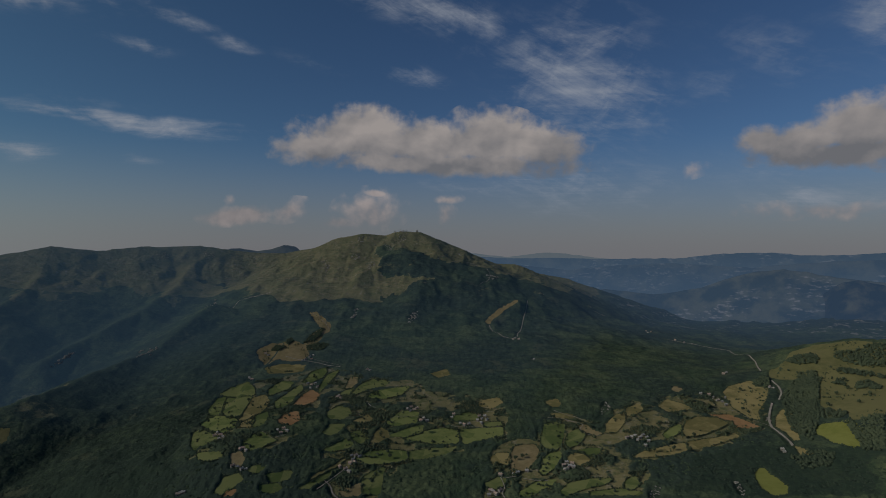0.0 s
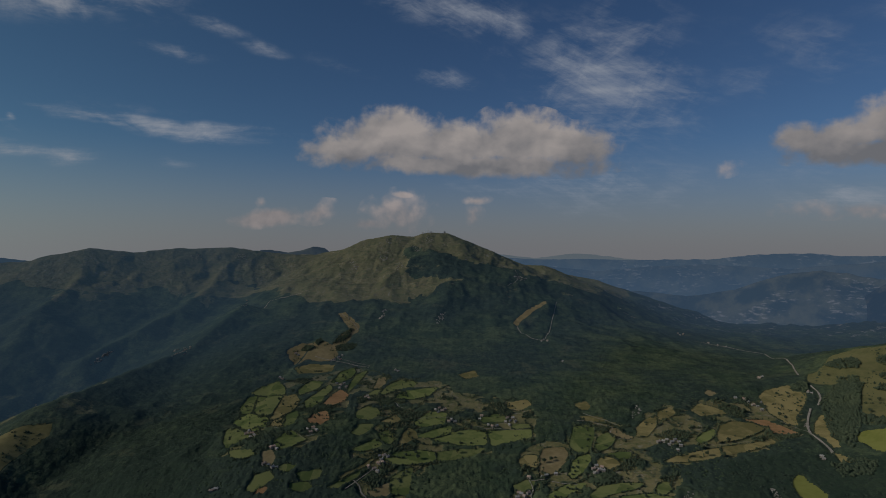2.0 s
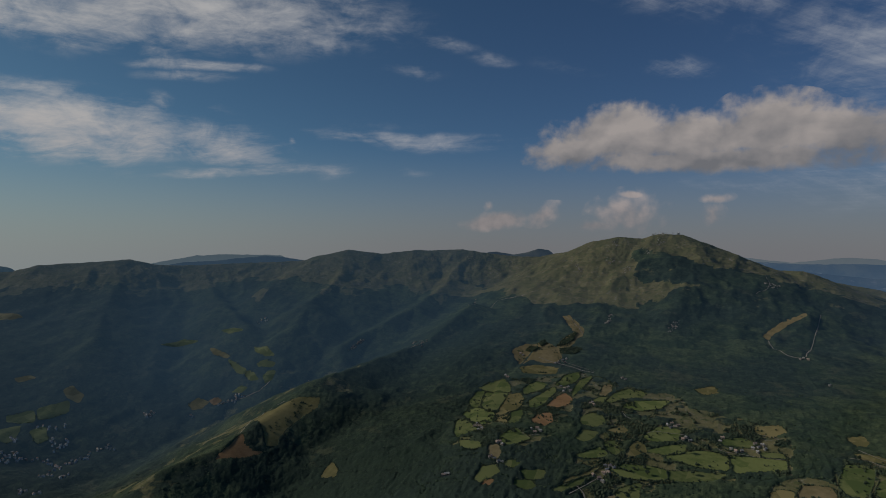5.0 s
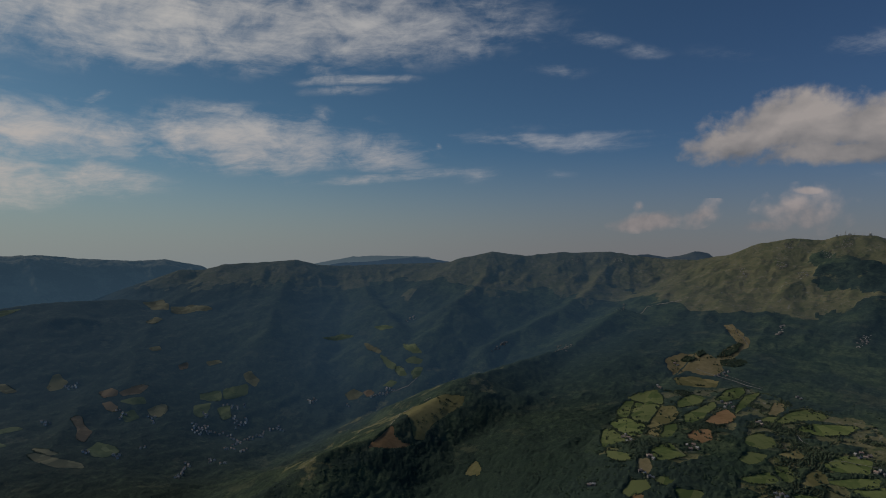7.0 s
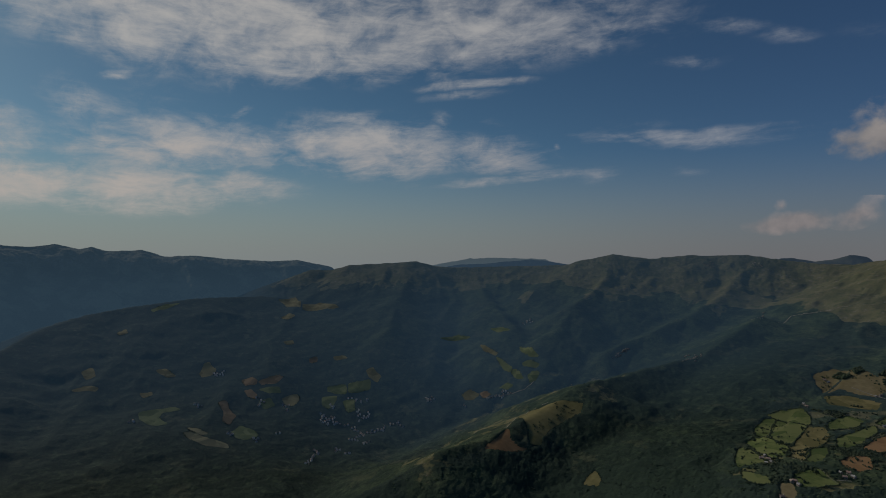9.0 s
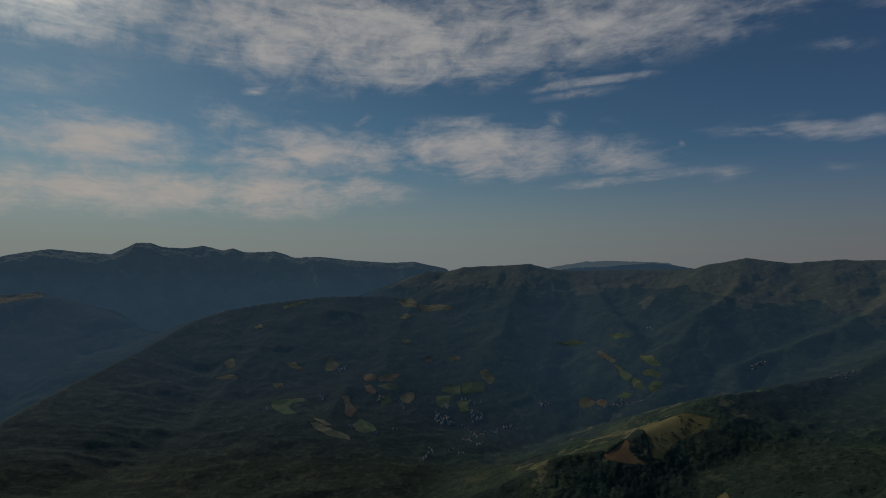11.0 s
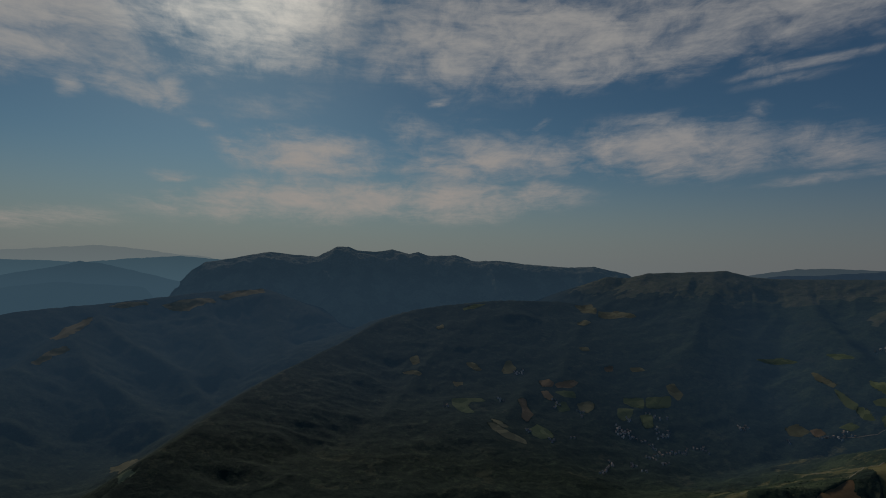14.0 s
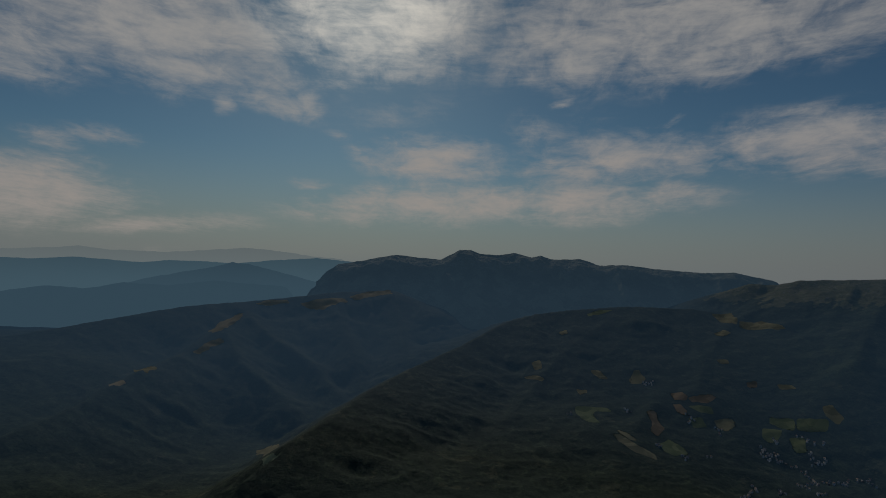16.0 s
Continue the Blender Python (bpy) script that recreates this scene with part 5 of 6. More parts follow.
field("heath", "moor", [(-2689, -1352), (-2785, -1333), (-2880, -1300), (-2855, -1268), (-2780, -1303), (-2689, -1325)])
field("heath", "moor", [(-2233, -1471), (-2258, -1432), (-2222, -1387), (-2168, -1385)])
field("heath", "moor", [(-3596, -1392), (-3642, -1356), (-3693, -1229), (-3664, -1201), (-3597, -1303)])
field("dry", "moor", [(-2114, -799), (-2131, -754), (-1943, -653), (-1766, -615), (-1924, -708)])
field("green", "moor", [(-1622, -589), (-1607, -560), (-1567, -529), (-1532, -538), (-1516, -547)])
field("dry", "moor", [(-2462, -1502), (-2478, -1428), (-2416, -1367), (-2328, -1375)])

# ---- roads and tracks ----
ROADS = []


def road(width, line):
    """A gravel ribbon laid along the ground."""
    p = np.array(line, float)
    mid = along(line, 6.0)
    if len(mid) < 3:
        mid = along(line, 2.0)
    k = np.array([0.25, 0.5, 0.25])
    for _ in range(2):
        mid[1:-1] = mid[:-2] * k[0] + mid[1:-1] * k[1] + mid[2:] * k[2]
    way = np.gradient(mid, axis=0)
    way /= np.linalg.norm(way, axis=1)[:, None] + 1e-9
    side = np.stack([-way[:, 1], way[:, 0]], 1)
    half = width * 0.21 * (1 + 0.3 * fbm(mid[:, 0], mid[:, 1], 25, 2, 51))[:, None]
    rows = [mid + side * half * s for s in (-1, 0, 1)]
    co = np.stack(rows, 1).reshape(-1, 2)
    z = land(co[:, 0], co[:, 1])[0] + 1.4 + 0.0006 * np.hypot(co[:, 0], co[:, 1])
    ob = mesh_object("road", np.c_[co, z], grid_faces(len(mid), 3)[:, ::-1], GRAVEL)
    ROADS.append((width, p))
    return tagged(ob, "pale unpaved road winding across the slope", "road", kind="structure")


road(9, [(1027, 2597), (1104, 2507), (1157, 2409), (1182, 2340), (1105, 2046), (1080, 1962), (1050, 1891), (1028, 1829)])
road(11, [(994, 1710), (989, 1668), (967, 1616), (933, 1573)])
road(12, [(908, 1562), (874, 1514), (845, 1468), (823, 1416), (814, 1356), (804, 1308), (796, 1287)])
road(4, [(828, 1425), (813, 1463), (792, 1508), (787, 1527)])
road(9, [(-575, 2064), (-517, 2039), (-450, 2014), (-405, 1989), (-353, 1977)])
road(5, [(-490, 2055), (-422, 2023), (-354, 1994)])
road(4, [(-218, 1632), (-205, 1591), (-182, 1574)])
road(4, [(-61, 1706), (-32, 1669)])
road(4, [(-141, 1504), (-120, 1521), (-82, 1526), (-55, 1526)])
road(4, [(16, 1477), (31, 1465), (67, 1465), (111, 1460), (154, 1457)])
road(4, [(108, 1590), (135, 1578), (150, 1565)])
road(4, [(279, 1502), (309, 1500), (333, 1475), (358, 1458), (359, 1445), (344, 1431), (349, 1404), (362, 1389), (382, 1386), (390, 1375)])
road(4, [(303, 1549), (327, 1518), (353, 1497), (374, 1465)])
road(5, [(123, 1218), (127, 1195), (128, 1171), (119, 1149), (125, 1125)])
road(4, [(128, 1211), (152, 1212), (168, 1219)])
road(7, [(-248, 1182), (-231, 1164), (-223, 1138), (-206, 1120)])
road(4, [(-257, 1147), (-232, 1195), (-212, 1236)])
road(3, [(-440, 1378), (-410, 1341), (-388, 1322)])
road(3, [(-400, 1339), (-373, 1362)])
road(3, [(-503, 1403), (-467, 1392)])
road(4, [(170, 1205), (192, 1194), (221, 1188)])
road(5, [(-1163, 1168), (-1207, 1232), (-1255, 1307), (-1227, 1316), (-1252, 1383), (-1223, 1391), (-1215, 1410)])
road(6, [(-1684, 1859), (-1677, 1796), (-1716, 1768), (-1748, 1747), (-1777, 1707), (-1798, 1676)])
road(5, [(51, 3206), (151, 3285), (247, 3259), (353, 3337), (401, 3316), (514, 3296), (605, 3259), (694, 3293)])
road(6, [(438, 2922), (405, 2777), (367, 2608), (324, 2423), (306, 2339)])
road(9, [(207, 2533), (211, 2400), (248, 2341), (281, 2328), (304, 2324)])
road(5, [(795, 3110), (847, 3051), (870, 3026)])
road(5, [(-981, 2855), (-923, 2854), (-876, 2884), (-823, 2900)])
road(5, [(252, 3233), (263, 3129), (236, 3034), (190, 2978)])
road(6, [(-1027, 2703), (-1027, 2840), (-956, 2855), (-864, 2876)])
road(6, [(-602, 2619), (-560, 2562), (-501, 2427), (-474, 2362)])


# ---- rock outcrops ----
def crag(outline):
    """Broken grey rock standing out of the wooded slope."""
    p = np.array(outline, float)
    lo, hi, rng = p.min(0), p.max(0), np.random.default_rng(len(OPEN_LAND))
    n = int(min(46 if len(p) == 4 else 34, max(12, (hi - lo).prod() / 70)))
    q = lo + (hi - lo) * rng.random((n * 3, 2))
    q = q[inside(q[:, 0], q[:, 1], softened(outline))][:n]
    if len(q) == 0:
        q = p.mean(0)[None]
    z = land(q[:, 0], q[:, 1])[0]
    middle = q.mean(0)
    root = new("rock_outcrop")
    root.matrix_basis = pose(middle[0], middle[1], float(z.mean()))
    for (x, y), h in zip(q, z):
        s = (1.1 + 2.6 * rng.random() ** 2) * (math.hypot(x, y) / 1700 if h < 600 else 1.15)
        bm = bmesh.new()
        place = (x - middle[0], y - middle[1], h - float(z.mean()) + s * 0.35)
        for v in bmesh.ops.create_icosphere(bm, subdivisions=1, radius=s, matrix=Matrix.Translation(place))["verts"]:
            v.co += Vector(rng.random(3) - 0.5) * s * 0.6
            v.co.z = place[2] + (v.co.z - place[2]) * 0.7
        part("boulder", bm, STONE, root)
    OPEN_LAND.append(("rock", outline))
    words = "pale broken rock outcrop on the bare mountain side" if z.mean() > 600 else "pale broken rock outcrop on the wooded slope"
    return tagged(root, words, "rock", "rock outcrops")


crag([(-536, 3272), (-491, 3303), (-462, 3215), (-504, 3175)])
crag([(-532, 3509), (-493, 3530), (-476, 3461), (-514, 3434)])
crag([(-288, 3538), (-242, 3543), (-228, 3492), (-272, 3427)])
crag([(-431, 3180), (-387, 3184), (-372, 3115), (-408, 3057)])
crag([(-355, 3431), (-314, 3434), (-292, 3342), (-333, 3350)])
crag([(-1757, 3462), (-1705, 3513), (-1664, 3445), (-1713, 3402)])
crag([(-1528, 3586), (-1472, 3625), (-1435, 3570), (-1482, 3512)])
crag([(-694, 3214), (-663, 3252), (-616, 3113), (-635, 3054)])
crag([(239, 3130), (303, 3153), (307, 3101), (247, 3079)])
crag([(-1132, 2674), (-1213, 2983), (-1165, 2954), (-1053, 2692), (-1071, 2634)])
crag([(-1111, 2036), (-1251, 2331), (-1126, 2242), (-1085, 2151), (-1091, 2056)])
crag([(-1571, 1966), (-1598, 2024), (-1569, 2045), (-1186, 1540)])
crag([(-158, 2475), (-147, 2580), (-115, 2626), (-116, 2573), (-136, 2473)])
crag([(420, 1502), (436, 1560), (463, 1597), (457, 1550), (430, 1500)])
crag([(399, 1092), (424, 1144), (435, 1129), (414, 1086)])
crag([(591, 1154), (600, 1142), (593, 1104), (573, 1086)])
crag([(-1528, 2189), (-1517, 2289), (-1500, 2315), (-1504, 2234)])
crag([(-412, 2516), (-409, 2623), (-396, 2646), (-392, 2549)])
crag([(844, 1456), (838, 1478), (860, 1491)])


# ---- houses ----
def farmhouse(width, depth, wall, rise, roof_mat, wall_mat):
    """A house with gable walls, an overhanging roof, a chimney, a door and shutters."""
    root = new("farmhouse")
    bm = bmesh.new()
    w, d = width / 2, depth / 2
    v = [bm.verts.new(c) for c in ((-w, -d, -4), (w, -d, -4), (w, d, -4), (-w, d, -4), (-w, -d, wall), (w, -d, wall), (w, d, wall), (-w, d, wall), (-w, 0, wall + rise), (w, 0, wall + rise))]
    for f in ((0, 1, 5, 4), (2, 3, 7, 6), (1, 2, 6, 9, 5), (3, 0, 4, 8, 7), (4, 5, 9, 8), (6, 7, 8, 9), (3, 2, 1, 0)):
        bm.faces.new([v[i] for i in f])
    part("wall", bm, wall_mat, root)
    bm = bmesh.new()
    e, t, k = 0.6, 0.3, rise / d
    for s in (-1, 1):
        a = [(-w - e, s * (d + e), wall - e * k + 0.05), (w + e, s * (d + e), wall - e * k + 0.05), (w + e, 0, wall + rise + 0.05), (-w - e, 0, wall + rise + 0.05)]
        lo = [bm.verts.new(c) for c in a]
        up = [bm.verts.new((x, y, z + t)) for x, y, z in a]
        for f in ([lo[i] for i in (3, 2, 1, 0)], up, *[[lo[i], lo[(i + 1) % 4], up[(i + 1) % 4], up[i]] for i in range(4)]):
            bm.faces.new(f if s < 0 else f[::-1])
    part("roof", bm, roof_mat, root)
    bm = bmesh.new()
    box(bm, (w * 0.4, -0.5, wall + rise * 0.6), (w * 0.4 + 0.9, 0.4, wall + rise + 1.3))
    part("chimney", bm, PLASTER, root)
    bm = bmesh.new()
    box(bm, (-0.6, -d - 0.08, 0.0), (0.6, -d + 0.05, 2.1))
    part("door", bm, TIMBER, root)
    for x in (-w * 0.6, w * 0.6):
        for z in ((1.0, 3.7) if wall > 4.5 else (1.0,)):
            bm = bmesh.new()
            box(bm, (x - 0.55, -d - 0.07, z), (x + 0.55, -d + 0.05, z + 1.3))
            part("window", bm, TIMBER, root)
    return root


FARMS_A = [(-633, 1852), (-619, 1834), (-551, 1384), (-536, 1364), (-551, 1366), (-524, 1349), (-531, 1342), (-430, 1800), (-414, 1785), (-407, 1802), (-393, 1772), (-411, 1759), (-313, 1674), (-301, 1664), (-310, 1690), (-451, 1276), (-440, 1265), (-455, 1271), (-437, 1202), (-425, 1195), (-417, 1196), (-448, 1206), (-405, 1387), (-391, 1366), (-393, 1397), (-381, 1383), (-98, 1579), (-89, 1593), (-80, 1571), (-73, 1584), (-90, 1562), (-51, 1511), (-42, 1496), (-58, 1499), (29, 1541), (24, 1522), (46, 1487), (56, 1478), (68, 1481), (98, 1530), (104, 1515), (113, 1529), (92, 1505), (101, 1486)]
FARMS_B = [(117, 1507), (-212, 1232), (-225, 1238), (-206, 1256), (-202, 1273), (-199, 1291), (-209, 1289), (-203, 1224), (-190, 1287), (-197, 1262), (267, 1250), (276, 1262), (279, 1245), (287, 1254), (273, 1236), (266, 1233), (286, 1239), (456, 1367), (467, 1373), (474, 1363), (486, 1375), (492, 1366), (489, 1346), (474, 1323), (465, 1353), (444, 1365), (93, 1145), (102, 1158), (108, 1148), (98, 1163), (117, 1161), (125, 1225), (154, 1221), (162, 1229), (183, 1235), (772, 1641), (774, 1621), (778, 1603), (787, 1596), (787, 1574), (751, 1649), (808, 1621), (992, 2744), (1017, 2768)]
FARMS_C = [(998, 2783), (298, 2334), (311, 2324), (288, 2322), (-487, 2067), (-498, 2045), (-477, 2085), (-506, 2034), (-474, 2045), (-643, 2084), (-657, 2095), (-262, 1956), (-251, 1945), (332, 2067), (921, 1840), (906, 1828), (965, 1672), (968, 1660), (768, 1280), (765, 1268), (1107, 2515), (1082, 2542), (1063, 2589), (-524, 1131), (-519, 1132), (-528, 1128)]
VILLAGE_A = [(-2085, 1043), (-2068, 1049), (-2053, 1051), (-2036, 1057), (-2040, 1073), (-2032, 1036), (-2016, 1042), (-2055, 1076), (-2016, 1075), (-2004, 1088), (-2055, 1035), (-2031, 1181), (-2016, 1185), (-1999, 1193), (-1988, 1197), (-1993, 1180), (-2012, 1220), (-1987, 1113), (-1961, 1116), (-1926, 1120), (-1904, 1122), (-1879, 1122), (-1899, 1149), (-1876, 1101), (-1885, 1160), (-1892, 1179), (-1897, 1196), (-1887, 1206), (-1903, 1231), (-1895, 1253), (-1896, 1268), (-1891, 1281), (-1874, 1285), (-1803, 1084), (-1805, 1101), (-1847, 1052), (-1850, 1067), (-1784, 871), (-1757, 852), (-1804, 891), (-1736, 836), (-1710, 816), (-1824, 890), (-1800, 961)]
VILLAGE_B = [(-1779, 966), (-1741, 966), (-2129, 1210), (-2110, 1221), (-2094, 1233), (-2080, 1256), (-2131, 1109), (-2111, 1114), (-1966, 1483), (-1946, 1489), (-1953, 1504), (-1944, 1476), (-1846, 1595), (-1783, 1696), (-1774, 1714), (-1763, 1727), (-1752, 1740), (-1758, 1760), (-1767, 1748), (-1745, 1761), (-2145, 2274), (-2139, 2296), (-2138, 2321), (-2111, 2312), (-2590, 790), (-2576, 797), (-2586, 811), (-2580, 780), (-2282, 864), (-2263, 867), (-2247, 872), (-2240, 854), (-2161, 932), (-2193, 937), (-2192, 954), (-1947, 720), (-1931, 724), (-1989, 662), (-2000, 657), (-2294, 630), (-2278, 639), (-1971, 825), (-2236, 397), (-2221, 382)]
HOUSE_SITES = []


def settle():
    rng = random.Random(4)
    kinds = [(farmhouse(7.4, 5.4, 3.6, 1.7, SLABS, WALLING), "stone-walled farmhouse with a grey stone roof"),
             (farmhouse(8.2, 5.8, 3.8, 1.8, TILES, WALLING), "stone-walled house with a weathered clay roof"),
             (farmhouse(6.2, 4.6, 2.6, 1.5, SLABS, WALLING), "small stone barn with a grey slab roof"),
             (farmhouse(7.0, 5.6, 5.0, 1.7, SLABS, LIMEWASH), "tall whitewashed village house with a grey slab roof"),
             (farmhouse(6.0, 5.0, 4.2, 1.5, TILES, LIMEWASH), "small whitewashed village house with a clay roof")]
    for root, words in kinds:
        tagged(root, words, "house", "houses of the farms and villages")
    sites = [(p, True) for p in FARMS_A + FARMS_B + FARMS_C] + [(p, False) for p in VILLAGE_A + VILLAGE_B]
    first = set()
    for (x, y), farm in sites:
        k = rng.choice((0, 0, 1, 1, 2) if farm else (0, 3, 3, 4, 4))
        root = kinds[k][0]
        m = pose(x, y, height_at(x, y) + 0.5, 0, 0, rng.uniform(-60, 60))
        if k in first:
            copy_thing(root, m)
        else:
            root.matrix_basis = m
            first.add(k)
        HOUSE_SITES.append((x, y))
        if not farm:      # the next house along the lane
            a, d = rng.uniform(0, 6.28), rng.uniform(11, 17)
            x, y = x + d * math.cos(a), y + d * math.sin(a)
            copy_thing(kinds[rng.choice((3, 4))][0] if {3, 4} <= first else root, pose(x, y, height_at(x, y) + 0.5, 0, 0, rng.uniform(-60, 60)))
            HOUSE_SITES.append((x, y))


settle()


# ---- the ground, with the canopy of the woods ----
def clear_of_everything(x, y, margin):
    free = np.ones(len(x), bool)
    for where, outline in OPEN_LAND:
        free &= ~inside(x, y, softened(outline, 1, 3.2 + margin))
    for width, line in ROADS:
        for a, b in zip(line, line[1:]):
            u = b - a
            t = np.clip(((x - a[0]) * u[0] + (y - a[1]) * u[1]) / (u @ u + 1e-9), 0, 1)
            free &= np.hypot(x - a[0] - t * u[0], y - a[1] - t * u[1]) > width / 2 + 4 + margin
    for a, b in HOUSE_SITES:
        free &= np.hypot(x - a, y - b) > 9 + margin
    return free


def build_ground():
    fine = np.radians(np.arange(-42.0, 137.01, 0.15))
    rest = np.radians(np.arange(139.0, 317.0, 3.0))
    turn = np.r_[fine, rest]
    ring = np.r_[0.05, 12, np.linspace(40, 900, 18, endpoint=False), 900 * np.exp(np.arange(0, math.log(4940 / 900), 0.0052)), 4940]
    rr, aa = np.meshgrid(ring, turn, indexing="ij")
    x, y = -np.sin(aa) * rr, np.cos(aa) * rr
    x, y = x.ravel(), y.ravel()
    z, near = land(x, y)
    grass, stone = cover(x, y, z, near)
    far = np.hypot(x, y)
    wooded = np.clip((0.5 - grass) * 6, 0, 1) * clear_of_everything(x, y, 0.0) * np.clip((far - 700) / 200, 0, 1)
    size = np.where(far < 1900, 11.0, 19.0)
    crowns = 1.5 + np.where(far < 1900, 4.0, 3.2) * np.abs(value_noise(x / size, y / size, 12)) ** 0.8 + 1.2 * fbm(x, y, 45, 2, 15)
    quiet = np.clip((np.degrees(np.arctan2(-x, y)) - 45) / 15, 0, 1) * 0.5
    z = z + wooded * crowns * (1 - quiet)
    v = np.stack([x, y, z], 1)
    faces = grid_faces(len(ring), len(turn), True)[:, ::-1]
    ob = mesh_object("ground", v, faces, GROUND)
    float_attribute(ob, "grass", grass)
    float_attribute(ob, "stone", stone)
    float_attribute(ob, "rocky", grass * np.clip((z - 570) / 60, 0, 1) * (far > 2600))
    # painted haze: thicker over the gorge behind the wooded hill than on near slopes
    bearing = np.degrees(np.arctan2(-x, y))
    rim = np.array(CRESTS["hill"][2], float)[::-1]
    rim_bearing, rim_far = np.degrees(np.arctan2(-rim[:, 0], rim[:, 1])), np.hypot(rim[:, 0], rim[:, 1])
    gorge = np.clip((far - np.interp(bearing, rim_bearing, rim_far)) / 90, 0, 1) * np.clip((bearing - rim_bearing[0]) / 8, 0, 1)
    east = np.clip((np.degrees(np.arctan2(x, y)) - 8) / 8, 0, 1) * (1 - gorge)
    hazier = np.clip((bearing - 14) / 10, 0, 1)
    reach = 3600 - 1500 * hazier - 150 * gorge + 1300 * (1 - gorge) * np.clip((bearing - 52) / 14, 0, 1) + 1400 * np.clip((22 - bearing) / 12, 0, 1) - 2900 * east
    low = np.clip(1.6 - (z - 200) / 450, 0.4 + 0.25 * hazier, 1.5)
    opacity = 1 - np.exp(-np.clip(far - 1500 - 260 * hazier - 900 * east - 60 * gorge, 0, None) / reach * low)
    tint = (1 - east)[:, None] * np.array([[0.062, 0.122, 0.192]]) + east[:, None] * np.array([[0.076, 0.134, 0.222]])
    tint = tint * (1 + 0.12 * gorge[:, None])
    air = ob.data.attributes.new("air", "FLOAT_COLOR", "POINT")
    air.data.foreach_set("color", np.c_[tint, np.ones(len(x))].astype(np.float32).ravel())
    float_attribute(ob, "haze_opacity", opacity)
    float_attribute(ob, "settled", east * np.clip((far - 3300) / 400, 0, 1))
    dark_trees = in_shaded_woods(x, y)
    # forest darkened towards the sun's bearing: backlight shade painted as colour
    float_attribute(ob, "forest_shade", np.maximum(np.clip((bearing - 53) / 12, 0, 1) * (1 - 0.35 * gorge), dark_trees * 0.85))
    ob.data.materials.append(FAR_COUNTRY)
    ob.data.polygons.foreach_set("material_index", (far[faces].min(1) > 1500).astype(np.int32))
    return tagged(ob, "forested mountain country with valleys, terraces and bare summits", "ground", kind="structure")


ground = build_ground()


# ---- masts and huts on the summit ----
def summit_mast(height, drums):
    root = new("radio_mast")
    for sx, sy in ((-1, -1), (1, -1), (1, 1), (-1, 1)):
        bm = bmesh.new()
        rod(bm, (sx * 1.6, sy * 1.6, -2), (sx * 0.35, sy * 0.35, height), 0.32, 0.22, 6)
        part("leg", bm, STEEL, root)
    for k in range(6):
        z = height * (k + 0.5) / 6
        s = 1.6 - 1.25 * (z + 2) / (height + 2)
        bm = bmesh.new()
        for a, b in (((-s, -s), (s, -s)), ((s, -s), (s, s)), ((s, s), (-s, s)), ((-s, s), (-s, -s))):
            rod(bm, (*a, z), (*b, z), 0.14, 0.14, 5)
        part("brace", bm, STEEL, root)
    for k in range(drums):
        bm = bmesh.new()
        z = height * (0.55 + 0.16 * k)
        rod(bm, (0, -1.0, z), (0, -2.0, z), 1.5, 1.5, 14)
        part("dish_drum", bm, PLASTER, root, "white dish drum")
    return root


def summit_hut(w, d, h):
    root = new("summit_building")
    bm = bmesh.new()
    box(bm, (-w / 2, -d / 2, -5), (w / 2, d / 2, h))
    part("wall", bm, PLASTER, root)
    bm = bmesh.new()
    box(bm, (-w / 2 - 0.4, -d / 2 - 0.4, h), (w / 2 + 0.4, d / 2 + 0.4, h + 0.5))
    part("roof", bm, SLABS, root)
    bm = bmesh.new()
    bmesh.ops.create_uvsphere(bm, u_segments=14, v_segments=8, radius=min(w, d) * 0.36, matrix=Matrix.Translation((0, 0, h + 1.6)))
    part("dome", bm, PLASTER, root, "white radar dome")
    return root


for (x, y), height, drums in (((-292, 3591), 13, 2), ((-268, 3590), 17, 3), ((-232, 3592), 11, 1), ((-196, 3594), 12, 2)):
    mast = summit_mast(height, drums)
    mast.matrix_basis = pose(x, y, height_at(x, y) - 1.0, 0, 0, 20)
    tagged(mast, "steel lattice radio mast on the bare summit", "mast", "masts on the summit")
for (x, y), w, h in (((-250, 3586), 16, 5), ((-165, 3594), 12, 6), ((-305, 3588), 9, 4)):
    hut = summit_hut(w, 9, h)
    hut.matrix_basis = pose(x, y, height_at(x, y), 0, 0, 8)
    tagged(hut, "flat-roofed white building with a dome on the summit", "building", "buildings on the summit")


# ---- lone trees ----
def lone_tree():
    root = new("tree")
    rng = random.Random(9)
    bm = bmesh.new()
    rod(bm, (0, 0, -1), (0.2, 0, 4.5), 0.55, 0.32, 8)
    for k in range(5):
        a = k * 1.3
        rod(bm, (0.1, 0, 3.0 + 0.5 * k), (2.6 * math.cos(a), 2.6 * math.sin(a), 6.0 + 0.7 * k), 0.22, 0.08, 5)
    part("trunk", bm, BARK, root)
    bm = bmesh.new()
    for k in range(46):
        a, u, r = rng.uniform(0, 6.283), rng.uniform(-0.7, 1.0), rng.uniform(0.45, 1.0)
        c = Vector((4.2 * r * math.cos(a) * math.sqrt(1 - u * u * 0.9), 4.2 * r * math.sin(a) * math.sqrt(1 - u * u * 0.9), 7.2 + 3.9 * u * r))
        s = rng.uniform(0.9, 1.7)
        for v in bmesh.ops.create_icosphere(bm, subdivisions=1, radius=s, matrix=Matrix.Translation(c))["verts"]:
            v.co += Vector((rng.uniform(-1, 1), rng.uniform(-1, 1), rng.uniform(-1, 1))) * s * 0.25
    part("crown", bm, HEDGE, root)
    return tagged(root, "broadleaf tree standing alone in the meadow", "tree", "single trees in the meadows")


